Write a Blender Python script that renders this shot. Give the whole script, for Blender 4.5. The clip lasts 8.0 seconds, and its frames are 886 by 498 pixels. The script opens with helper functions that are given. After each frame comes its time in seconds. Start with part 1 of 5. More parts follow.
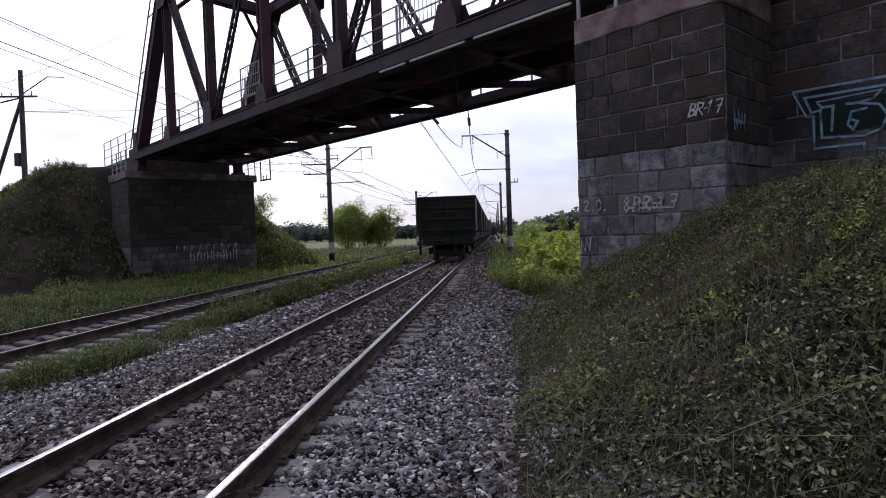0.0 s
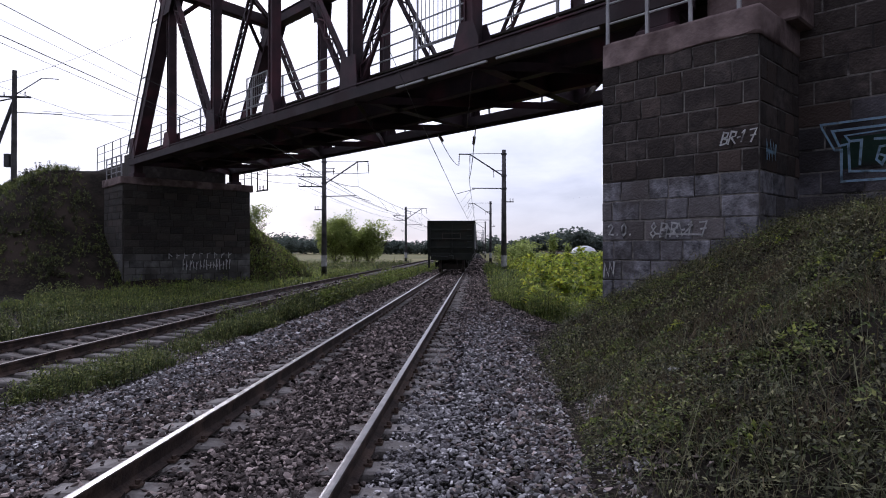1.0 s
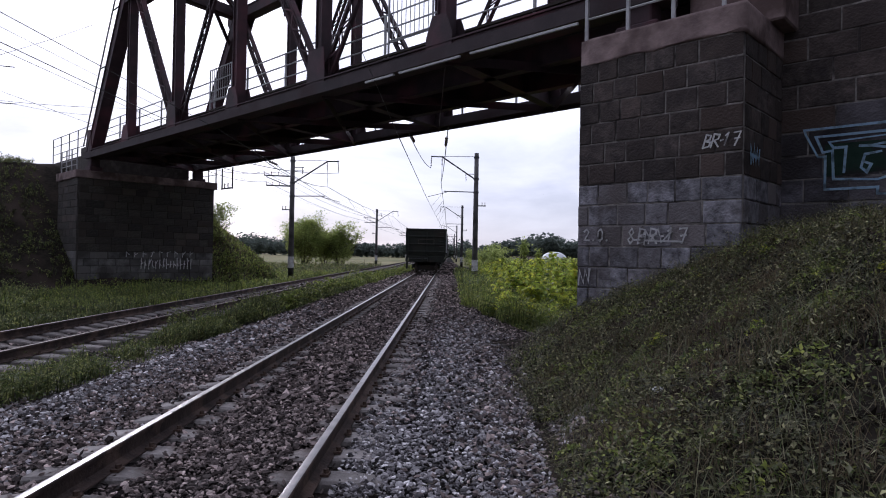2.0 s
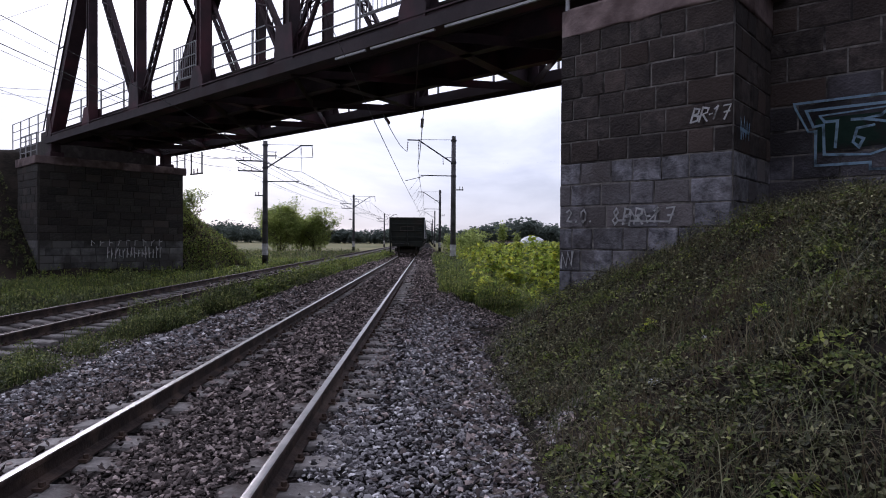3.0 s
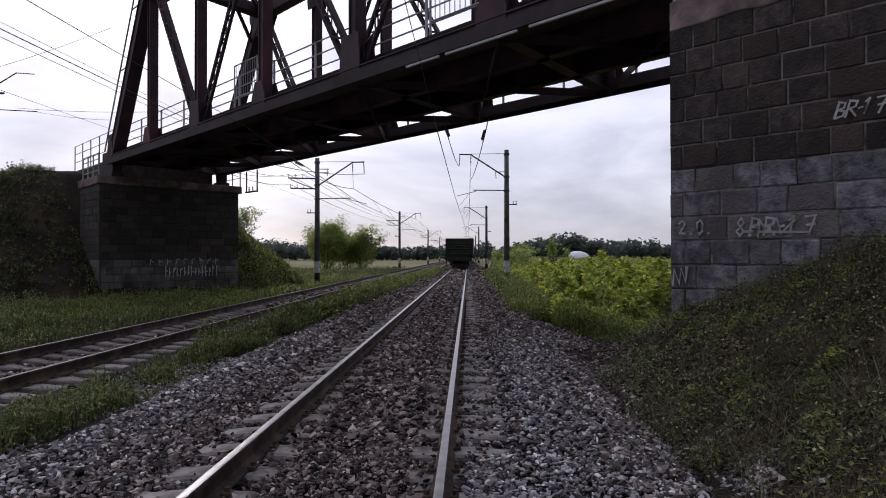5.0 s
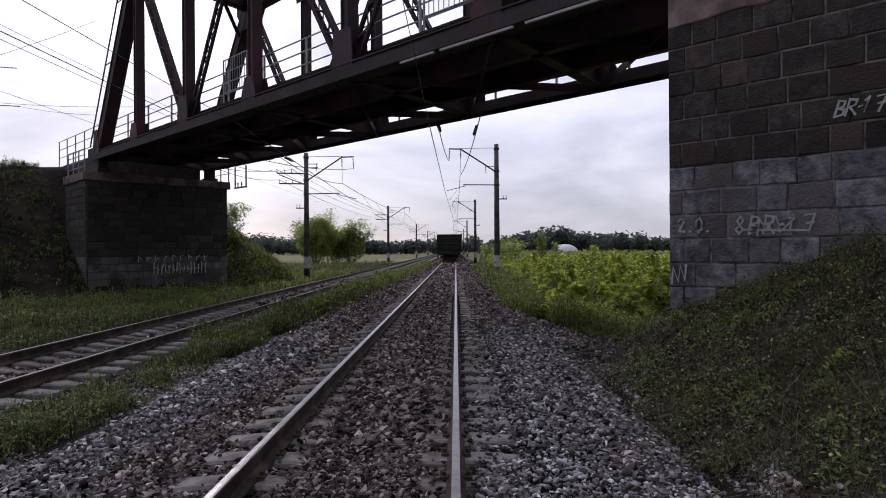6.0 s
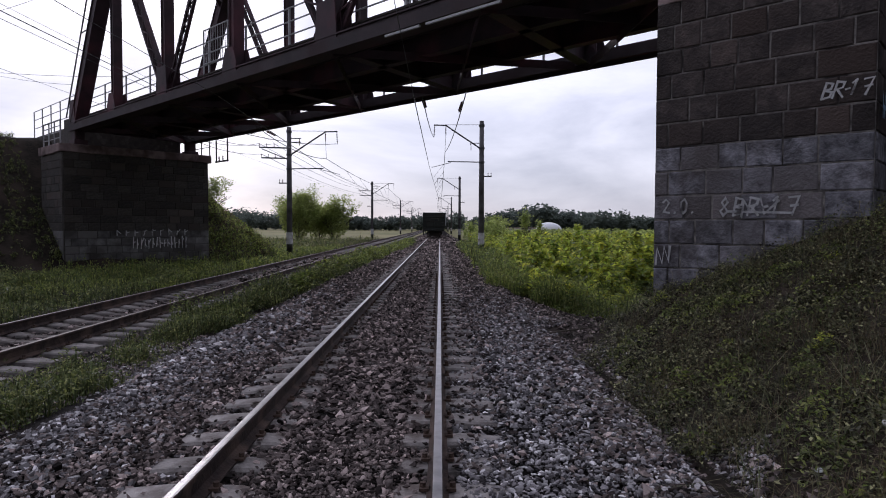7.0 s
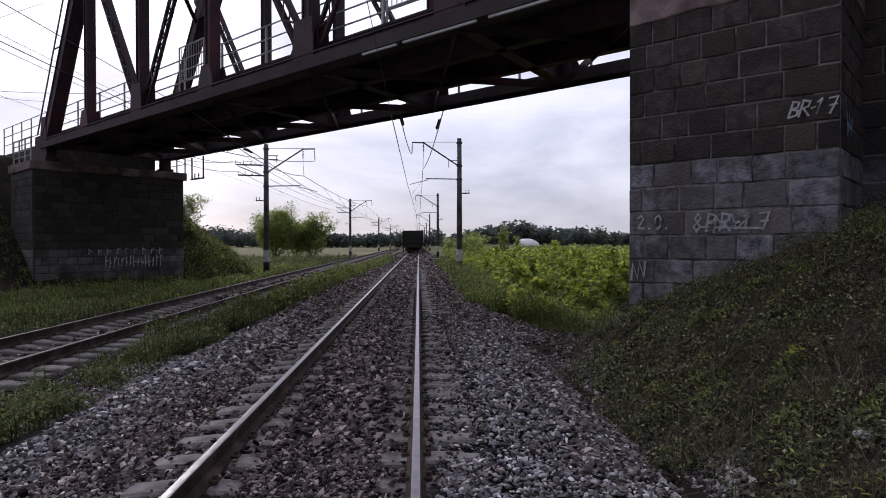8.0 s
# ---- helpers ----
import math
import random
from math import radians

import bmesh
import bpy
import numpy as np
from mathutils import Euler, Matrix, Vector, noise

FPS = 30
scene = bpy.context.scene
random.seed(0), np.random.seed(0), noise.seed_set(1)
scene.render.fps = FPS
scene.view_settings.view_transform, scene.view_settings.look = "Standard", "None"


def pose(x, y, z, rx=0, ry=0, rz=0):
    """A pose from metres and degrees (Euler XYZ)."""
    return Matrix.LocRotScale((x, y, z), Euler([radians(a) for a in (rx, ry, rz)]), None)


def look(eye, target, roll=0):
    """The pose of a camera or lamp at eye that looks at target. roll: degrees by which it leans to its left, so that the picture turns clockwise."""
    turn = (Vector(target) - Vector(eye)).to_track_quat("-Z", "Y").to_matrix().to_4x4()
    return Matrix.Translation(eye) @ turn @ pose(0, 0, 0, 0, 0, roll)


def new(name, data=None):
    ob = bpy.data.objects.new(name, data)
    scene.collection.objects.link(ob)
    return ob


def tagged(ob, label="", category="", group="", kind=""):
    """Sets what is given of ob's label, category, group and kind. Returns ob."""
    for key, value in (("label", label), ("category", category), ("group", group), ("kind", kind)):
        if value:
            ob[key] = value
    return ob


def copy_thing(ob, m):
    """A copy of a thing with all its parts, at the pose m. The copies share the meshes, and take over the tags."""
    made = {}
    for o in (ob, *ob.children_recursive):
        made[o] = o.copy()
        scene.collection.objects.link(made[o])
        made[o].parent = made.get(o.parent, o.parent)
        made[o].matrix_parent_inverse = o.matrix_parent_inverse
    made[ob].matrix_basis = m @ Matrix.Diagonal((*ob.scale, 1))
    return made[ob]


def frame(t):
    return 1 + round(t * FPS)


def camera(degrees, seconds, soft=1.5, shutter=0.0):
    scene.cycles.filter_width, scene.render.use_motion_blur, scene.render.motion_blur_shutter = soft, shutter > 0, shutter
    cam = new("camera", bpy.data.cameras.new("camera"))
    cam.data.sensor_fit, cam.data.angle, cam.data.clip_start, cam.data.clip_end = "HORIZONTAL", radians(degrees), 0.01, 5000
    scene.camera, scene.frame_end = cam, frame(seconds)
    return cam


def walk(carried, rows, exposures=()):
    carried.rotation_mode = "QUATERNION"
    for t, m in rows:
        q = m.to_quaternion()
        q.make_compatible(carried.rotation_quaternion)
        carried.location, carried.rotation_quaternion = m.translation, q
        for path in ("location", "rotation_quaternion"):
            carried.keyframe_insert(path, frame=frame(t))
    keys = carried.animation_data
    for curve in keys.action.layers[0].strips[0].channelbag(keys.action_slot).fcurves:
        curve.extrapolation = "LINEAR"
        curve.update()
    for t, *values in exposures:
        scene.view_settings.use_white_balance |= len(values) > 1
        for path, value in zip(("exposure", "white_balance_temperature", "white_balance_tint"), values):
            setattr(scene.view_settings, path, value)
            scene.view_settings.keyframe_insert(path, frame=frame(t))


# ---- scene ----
cam = camera(71.0, 8.0, soft=1.0)
PATH = [
    (0, (2.501, 0.589, 1.491), (2.335, 2.581, 1.441), -2.0),
    (0.5, (1.938, 0.665, 1.529), (1.87, 2.654, 1.331), -0.4),
    (1, (1.754, 0.682, 1.54), (1.642, 2.679, 1.543), 0.0),
    (1.5, (1.746, 0.993, 1.529), (1.652, 2.991, 1.501), 1.0),
    (1.7, (1.763, 1.155, 1.539), (1.724, 3.154, 1.574), 1.7),
    (2.8, (1.845, 1.879, 1.496), (1.85, 3.877, 1.425), -0.0),
    (3, (1.839, 1.97, 1.499), (1.889, 3.969, 1.469), 0.4),
    (3.5, (1.616, 2.19, 1.468), (1.513, 4.184, 1.597), -0.0),
    (4, (1.416, 2.667, 1.444), (1.296, 4.663, 1.494), -1.1),
    (4.5, (1.232, 2.837, 1.463), (1.101, 4.832, 1.505), -1.7),
    (5, (0.985, 2.896, 1.49), (0.904, 4.894, 1.512), -0.1),
    (5.2, (0.904, 2.926, 1.515), (0.861, 4.926, 1.526), -0.2),
    (6.3, (0.791, 2.984, 1.597), (0.751, 4.984, 1.589), -0.5),
    (6.5, (0.778, 3.023, 1.606), (0.775, 5.021, 1.523), 0.4),
    (7, (0.805, 3.051, 1.607), (0.815, 5.049, 1.533), 0.2),
    (7.5, (0.82, 3.059, 1.613), (0.904, 5.057, 1.556), -0.1),
    (8, (0.817, 3.045, 1.607), (0.896, 5.044, 1.587), -0.1),
]
walk(cam, [(t, look(eye, target, roll)) for t, eye, target, roll in PATH],
     exposures=[(t, e, k, 18) for t, e, k in ((0, 0.34, 5750), (0.5, 0.78, 5750), (1, 0.32, 5750), (1.5, 0.33, 5750), (3, 0.31, 5750), (3.5, 0.08, 5900),
                (4, -0.08, 6000), (4.5, -0.08, 6000), (5, 0.02, 6000), (6.5, 0.05, 6000), (7, 0.12, 5900), (7.5, 0.14, 5900), (8, 0.08, 5900))])
import itertools

# world: x across the near track, y along the rails, z = 0 at the rail tops
SKEW = -43.0
CU, SU = math.cos(radians(SKEW)), math.sin(radians(SKEW))
BRIDGE = pose(0, 0, 0, 0, 0, SKEW)
RNG = np.random.default_rng(7)

# ---------------------------------------------------------------- light
world = bpy.data.worlds.new("sky")
scene.world = world
world.use_nodes = True
wt = world.node_tree
wt.nodes.clear()


def wnode(kind, **kw):
    n = wt.nodes.new(kind)
    for k, v in kw.items():
        n.inputs[k].default_value = v
    return n


w_out = wnode("ShaderNodeOutputWorld")
w_bg = wnode("ShaderNodeBackground", Strength=1.0)
w_co = wnode("ShaderNodeTexCoord")
w_map = wnode("ShaderNodeMapping", Scale=(1.0, 1.0, 3.4))
w_cloud = wnode("ShaderNodeTexNoise", Scale=2.3, Detail=7.0, Roughness=0.55, Distortion=0.35)
w_ramp = wnode("ShaderNodeValToRGB")
w_ramp.color_ramp.elements[0].position, w_ramp.color_ramp.elements[0].color = 0.34, (0.47, 0.475, 0.53, 1)
w_ramp.color_ramp.elements[1].position, w_ramp.color_ramp.elements[1].color = 0.62, (0.88, 0.86, 0.885, 1)
w_sky = wt.nodes.new("ShaderNodeTexSky")
w_sky.sky_type, w_sky.sun_disc = "NISHITA", False
w_sky.sun_elevation, w_sky.sun_rotation = radians(26), radians(-26)
w_dim = wnode("ShaderNodeMixRGB", Fac=1.0, Color2=(0.10, 0.10, 0.10, 1))
w_dim.blend_type = "MULTIPLY"
w_mix = wnode("ShaderNodeMixRGB", Fac=0.86)
# the cloud deck brightens towards the veiled sun and overhead, and greys towards the horizon
w_dot = wt.nodes.new("ShaderNodeVectorMath")
w_dot.operation = "DOT_PRODUCT"
w_dot.inputs[1].default_value = (-0.40, 0.81, 0.43)
w_rng = wnode("ShaderNodeMapRange")
for k, v in (("From Min", -0.6), ("From Max", 1.0), ("To Min", 0.34), ("To Max", 1.40)):
    w_rng.inputs[k].default_value = v
w_gain = wt.nodes.new("ShaderNodeVectorMath")
w_gain.operation = "SCALE"
L = wt.links.new
L(w_co.outputs["Generated"], w_map.inputs["Vector"])
L(w_map.outputs["Vector"], w_cloud.inputs["Vector"])
L(w_cloud.outputs["Fac"], w_ramp.inputs["Fac"])
L(w_sky.outputs["Color"], w_dim.inputs["Color1"])
L(w_dim.outputs["Color"], w_mix.inputs["Color1"])
L(w_ramp.outputs["Color"], w_mix.inputs["Color2"])
L(w_co.outputs["Generated"], w_dot.inputs[0])
L(w_dot.outputs["Value"], w_rng.inputs["Value"])
L(w_mix.outputs["Color"], w_gain.inputs[0])
w_sep = wt.nodes.new("ShaderNodeSeparateXYZ")
w_low = wnode("ShaderNodeMapRange")
for k, v in (("From Min", 0.0), ("From Max", 0.42), ("To Min", 0.74), ("To Max", 1.0)):
    w_low.inputs[k].default_value = v
w_mul = wt.nodes.new("ShaderNodeMath")
w_mul.operation = "MULTIPLY"
L(w_co.outputs["Generated"], w_sep.inputs[0])
L(w_sep.outputs["Z"], w_low.inputs["Value"])
L(w_low.outputs["Result"], w_mul.inputs[0])
L(w_rng.outputs["Result"], w_mul.inputs[1])
L(w_mul.outputs[0], w_gain.inputs["Scale"])
L(w_gain.outputs["Vector"], w_bg.inputs["Color"])
L(w_bg.outputs["Background"], w_out.inputs["Surface"])

sun_data = bpy.data.lights.new("sun", "SUN")
sun_data.energy, sun_data.angle, sun_data.color = 0.7, radians(14), (1.0, 0.95, 0.88)
sun = new("sun", sun_data)
sun.matrix_basis = look((0, 0, 60), (0.40 * 60, -0.81 * 60, 60 - 0.43 * 60))


# ---------------------------------------------------------------- materials
def material(name, dark, light, scale=4.0, rough=0.8, bump=0.3, bump_scale=None, metal=0.0, rnd="", rnd_amt=0.25,
             stain=None, stain_scale=0.6, stain_at=(0.5, 0.62), detail=6.0, thin=False, coords="Object", tint=None, spec=0.35, trans=0.45):
    """Two-scale procedural surface: grain from dark to light, stains with a shape of their own, fine relief,
    and a tone of its own for each piece (rnd: object or island)."""
    m = bpy.data.materials.new(name)
    m.use_nodes = True
    t = m.node_tree
    b = t.nodes["Principled BSDF"]
    b.inputs["Metallic"].default_value = metal
    b.inputs["Specular IOR Level"].default_value = spec
    co = t.nodes.new("ShaderNodeTexCoord")
    src = t.nodes.new("ShaderNodeNewGeometry").outputs["Position"] if coords == "World" else co.outputs[coords]
    n1 = t.nodes.new("ShaderNodeTexNoise")
    n1.inputs["Scale"].default_value, n1.inputs["Detail"].default_value, n1.inputs["Roughness"].default_value = scale, detail, 0.62
    t.links.new(src, n1.inputs["Vector"])
    r1 = t.nodes.new("ShaderNodeValToRGB")
    r1.color_ramp.elements[0].position, r1.color_ramp.elements[0].color = 0.32, (*dark, 1)
    r1.color_ramp.elements[1].position, r1.color_ramp.elements[1].color = 0.68, (*light, 1)
    t.links.new(n1.outputs["Fac"], r1.inputs["Fac"])
    col = r1.outputs["Color"]
    if stain:
        n2 = t.nodes.new("ShaderNodeTexNoise")
        n2.inputs["Scale"].default_value, n2.inputs["Detail"].default_value = stain_scale, 4.0
        t.links.new(src, n2.inputs["Vector"])
        mr = t.nodes.new("ShaderNodeMapRange")
        mr.inputs["From Min"].default_value, mr.inputs["From Max"].default_value = stain_at
        t.links.new(n2.outputs["Fac"], mr.inputs["Value"])
        mx = t.nodes.new("ShaderNodeMixRGB")
        mx.inputs["Color2"].default_value = (*stain, 1)
        t.links.new(mr.outputs["Result"], mx.inputs["Fac"])
        t.links.new(col, mx.inputs["Color1"])
        col = mx.outputs["Color"]
    if rnd:
        if rnd == "object":
            o = t.nodes.new("ShaderNodeObjectInfo").outputs["Random"]
        else:
            o = t.nodes.new("ShaderNodeNewGeometry").outputs["Random Per Island"]
        if tint:
            mt = t.nodes.new("ShaderNodeMixRGB")
            mt.inputs["Color2"].default_value = (*tint, 1)
            pw = t.nodes.new("ShaderNodeMath")
            pw.operation = "POWER"
            pw.inputs[1].default_value = 2.2
            t.links.new(o, pw.inputs[0])
            t.links.new(pw.outputs[0], mt.inputs["Fac"])
            t.links.new(col, mt.inputs["Color1"])
            col = mt.outputs["Color"]
        mul = t.nodes.new("ShaderNodeMath")
        mul.operation = "MULTIPLY"
        mul.inputs[1].default_value = 7.31
        fr = t.nodes.new("ShaderNodeMath")
        fr.operation = "FRACT"
        t.links.new(o, mul.inputs[0])
        t.links.new(mul.outputs[0], fr.inputs[0])
        mr2 = t.nodes.new("ShaderNodeMapRange")
        mr2.inputs["To Min"].default_value, mr2.inputs["To Max"].default_value = 1 - rnd_amt, 1 + rnd_amt
        t.links.new(fr.outputs[0], mr2.inputs["Value"])
        sc = t.nodes.new("ShaderNodeVectorMath")
        sc.operation = "SCALE"
        t.links.new(col, sc.inputs[0])
        t.links.new(mr2.outputs["Result"], sc.inputs["Scale"])
        col = sc.outputs["Vector"]
    t.links.new(col, b.inputs["Base Color"])
    rr = t.nodes.new("ShaderNodeMapRange")
    rr.inputs["To Min"].default_value, rr.inputs["To Max"].default_value = max(0.05, rough - 0.12), min(1, rough + 0.1)
    t.links.new(n1.outputs["Fac"], rr.inputs["Value"])
    t.links.new(rr.outputs["Result"], b.inputs["Roughness"])
    if bump:
        n3 = t.nodes.new("ShaderNodeTexNoise")
        n3.inputs["Scale"].default_value, n3.inputs["Detail"].default_value = bump_scale or scale * 5, 5.0
        t.links.new(src, n3.inputs["Vector"])
        bp = t.nodes.new("ShaderNodeBump")
        bp.inputs["Strength"].default_value, bp.inputs["Distance"].default_value = bump, 0.03
        t.links.new(n3.outputs["Fac"], bp.inputs["Height"])
        t.links.new(bp.outputs["Normal"], b.inputs["Normal"])
    if thin:
        b.inputs["Specular IOR Level"].default_value = 0.32
        tr = t.nodes.new("ShaderNodeBsdfTranslucent")
        t.links.new(col, tr.inputs["Color"])
        ms = t.nodes.new("ShaderNodeMixShader")
        ms.inputs["Fac"].default_value = trans
        t.links.new(b.outputs["BSDF"], ms.inputs[1])
        t.links.new(tr.outputs["BSDF"], ms.inputs[2])
        t.links.new(ms.outputs["Shader"], t.nodes["Material Output"].inputs["Surface"])
    return m


# dark bridge paint; the maroon blotches paint in the lens's reddish veiling glare
M_STEEL = material("veil_tinted_bridge_paint", (0.030, 0.020, 0.024), (0.070, 0.040, 0.048), 1.5, 0.72, 0.25, 18,
                   stain=(0.110, 0.040, 0.052), stain_scale=0.7, stain_at=(0.52, 0.70))
# greyer, slightly lighter steel: the light on the flange strip put into colour
M_FLANGE = material("lit_bridge_flange", (0.032, 0.025, 0.028), (0.066, 0.050, 0.054), 1.4, 0.8, 0.25, 20,
                    stain=(0.04, 0.024, 0.026), stain_scale=0.5)
M_RAILING = material("railing_paint", (0.30, 0.30, 0.31), (0.50, 0.50, 0.51), 3.0, 0.6, 0.1)
M_TIMBER = material("creosoted_timber", (0.020, 0.016, 0.014), (0.05, 0.04, 0.035), 5.0, 0.9, 0.3)
M_STONE = material("weathered_masonry", (0.025, 0.021, 0.020), (0.104, 0.084, 0.078), 7.0, 0.9, 0.9, 26, rnd="object", rnd_amt=0.28,
                   stain=(0.024, 0.020, 0.020), stain_scale=0.9, stain_at=(0.47, 0.66), tint=(0.078, 0.056, 0.048), coords="World")
# sooty blocks of the far abutment; also the painted shade on its ballast wall
M_SOOT_SHADE = material("sooty_and_shade_dark_masonry", (0.022, 0.021, 0.020), (0.070, 0.063, 0.056), 5.0, 0.9, 0.55, 16, rnd="object", rnd_amt=0.35,
                  stain=(0.10, 0.094, 0.085), stain_scale=2.6, stain_at=(0.6, 0.72), tint=(0.060, 0.048, 0.042))
M_BAND = material("grey_painted_masonry", (0.075, 0.073, 0.073), (0.19, 0.184, 0.181), 4.0, 0.9, 0.55, 20, rnd="object", rnd_amt=0.3,
                  stain=(0.045, 0.041, 0.038), stain_scale=0.9, stain_at=(0.5, 0.64), tint=(0.11, 0.103, 0.10), coords="World")
M_DUST = material("dusty_masonry", (0.050, 0.047, 0.056), (0.185, 0.178, 0.205), 6.0, 0.9, 0.9, 26, rnd="object", rnd_amt=0.28,
                  stain=(0.026, 0.023, 0.025), stain_scale=0.8, stain_at=(0.46, 0.62), tint=(0.085, 0.075, 0.08), coords="World")
M_GREY = material("limewashed_masonry", (0.045, 0.044, 0.050), (0.275, 0.270, 0.300), 6.5, 0.9, 0.9, 26, rnd="object", rnd_amt=0.28,
                  stain=(0.050, 0.042, 0.041), stain_scale=1.2, stain_at=(0.53, 0.68), tint=(0.13, 0.115, 0.115), coords="World")
M_MORTAR = material("mortar", (0.10, 0.093, 0.087), (0.29, 0.268, 0.252), 9.0, 0.95, 0.4, stain=(0.032, 0.028, 0.027), stain_scale=1.6, stain_at=(0.48, 0.60), coords="World")
M_CONCRETE = material("cap_concrete", (0.14, 0.100, 0.097), (0.30, 0.225, 0.215), 2.5, 0.9, 0.5, 14, stain=(0.09, 0.060, 0.056), stain_scale=1.1)
M_PAINT = material("white_spray_paint", (0.66, 0.66, 0.66), (0.86, 0.86, 0.86), 9.0, 0.8, 0.2, stain=(0.2, 0.19, 0.19), stain_scale=5, stain_at=(0.52, 0.7))
M_FADED = material("faded_spray_paint", (0.50, 0.50, 0.51), (0.76, 0.76, 0.77), 7.0, 0.85, 0.2, stain=(0.17, 0.165, 0.165), stain_scale=6, stain_at=(0.52, 0.68))
M_BLUE = material("pale_blue_spray_paint", (0.36, 0.55, 0.72), (0.52, 0.70, 0.84), 9.0, 0.8, 0.2, stain=(0.12, 0.17, 0.22), stain_scale=5, stain_at=(0.52, 0.68))
M_GREEN = material("dark_green_spray_paint", (0.010, 0.035, 0.024), (0.022, 0.060, 0.042), 6.0, 0.7, 0.2, stain=(0.03, 0.03, 0.03), stain_scale=3)
M_RAILHEAD = material("worn_rail_steel", (0.28, 0.265, 0.27), (0.50, 0.48, 0.485), 6.0, 0.36, 0.05, metal=0.9)
M_RAILDULL = material("dull_rail_head", (0.20, 0.16, 0.145), (0.36, 0.31, 0.29), 6.0, 0.68, 0.05, metal=0.3)
M_RAILSIDE = material("rusty_rail_web", (0.022, 0.015, 0.013), (0.070, 0.047, 0.040), 7.0, 0.88, 0.4, stain=(0.105, 0.070, 0.055), stain_scale=2.5)
M_SLEEPER = material("sleeper_concrete", (0.165, 0.148, 0.140), (0.345, 0.318, 0.303), 6.0, 0.92, 0.5, 30, rnd="object", rnd_amt=0.30,
                     stain=(0.10, 0.08, 0.072), stain_scale=2.5, stain_at=(0.48, 0.62))
M_IRON = material("rusty_fastening", (0.05, 0.032, 0.026), (0.12, 0.08, 0.06), 12.0, 0.85, 0.4)
M_GRAVEL = material("ballast_stone", (0.046, 0.041, 0.044), (0.25, 0.233, 0.240), 14.0, 0.9, 0.4, 60, rnd="island", rnd_amt=0.78, tint=(0.64, 0.615, 0.625), spec=0.12)
M_GRAVEL_DIRTY = material("oily_ballast_stone", (0.018, 0.015, 0.015), (0.105, 0.085, 0.080), 14.0, 0.9, 0.4, 60, rnd="island", rnd_amt=0.80, tint=(0.46, 0.375, 0.350), spec=0.12)
# fines painted near-black, standing in for shade in the gaps between stones
M_BED = material("gap_shade_ballast_fines", (0.007, 0.006, 0.006), (0.030, 0.026, 0.025), 26.0, 0.95, 1.0, 40, stain=(0.036, 0.027, 0.023), stain_scale=0.45, spec=0.08)
M_SOIL = material("grassy_soil", (0.009, 0.008, 0.006), (0.036, 0.029, 0.023), 6.5, 0.97, 0.8, 14, stain=(0.052, 0.040, 0.032), stain_scale=0.35, spec=0.08)
M_GRASS = material("grass", (0.026, 0.046, 0.016), (0.082, 0.115, 0.038), 1.1, 0.5, 0, rnd="island", rnd_amt=0.4, tint=(0.14, 0.135, 0.055), thin=True, trans=0.15)
M_COVER = material("low_weeds", (0.009, 0.011, 0.005), (0.058, 0.062, 0.025), 1.6, 0.5, 0, rnd="island", rnd_amt=0.7, tint=(0.33, 0.32, 0.165), thin=True, trans=0.1, stain=(0.055, 0.038, 0.020), stain_scale=0.8, stain_at=(0.54, 0.66), spec=0.5)
M_STEM = material("grey_green_stems", (0.060, 0.072, 0.036), (0.175, 0.185, 0.100), 2.0, 0.5, 0, rnd="island", rnd_amt=0.45, tint=(0.23, 0.19, 0.11), thin=True, trans=0.3)
M_HERB = material("green_herbs", (0.036, 0.060, 0.018), (0.155, 0.200, 0.058), 0.9, 0.55, 0, rnd="island", rnd_amt=0.55, tint=(0.33, 0.34, 0.115), thin=True, trans=0.3)
# darker weed colour: the shade of the embankment's unlit side is painted in
M_SHADE_WEED = material("shade_dark_weeds", (0.034, 0.044, 0.024), (0.088, 0.100, 0.050), 0.7, 0.8, 0, rnd="island", rnd_amt=0.4, tint=(0.085, 0.075, 0.04), thin=True, trans=0.12)
M_DRY = material("dry_grass", (0.10, 0.080, 0.052), (0.22, 0.175, 0.11), 2.0, 0.85, 0, rnd="island", rnd_amt=0.3, thin=True)
M_GOLD = material("goldenrod_leaves", (0.28, 0.40, 0.065), (0.58, 0.65, 0.120), 0.6, 0.55, 0, rnd="island", rnd_amt=0.5, tint=(0.66, 0.63, 0.08), thin=True,
                  stain=(0.20, 0.30, 0.06), stain_scale=0.9, trans=0.5)
M_WEED = material("tall_weed_leaves", (0.075, 0.130, 0.030), (0.27, 0.34, 0.085), 0.5, 0.5, 0, rnd="island", rnd_amt=0.55, tint=(0.36, 0.38, 0.09), thin=True, trans=0.45)
M_TREE = material("willow_leaves", (0.27, 0.34, 0.105), (0.50, 0.55, 0.19), 0.4, 0.7, 0, rnd="island", rnd_amt=0.35, thin=True, trans=0.55)
# distance haze is mixed into this leaf colour: paler and bluer than foliage
M_WOOD = material("hazed_far_foliage", (0.100, 0.125, 0.112), (0.170, 0.200, 0.168), 0.08, 0.85, 0, rnd="island", rnd_amt=0.3, thin=True, trans=0.4)
M_BARK = material("bark", (0.06, 0.05, 0.04), (0.13, 0.11, 0.09), 8.0, 0.9, 0.5)
M_POLE = material("pole_concrete", (0.075, 0.072, 0.075), (0.145, 0.140, 0.145), 2.0, 0.9, 0.2, stain=(0.05, 0.047, 0.047), stain_scale=0.9)
M_WHITE = material("white_base_paint", (0.42, 0.42, 0.42), (0.66, 0.66, 0.66), 4.0, 0.8, 0.2, stain=(0.25, 0.22, 0.2), stain_scale=3)
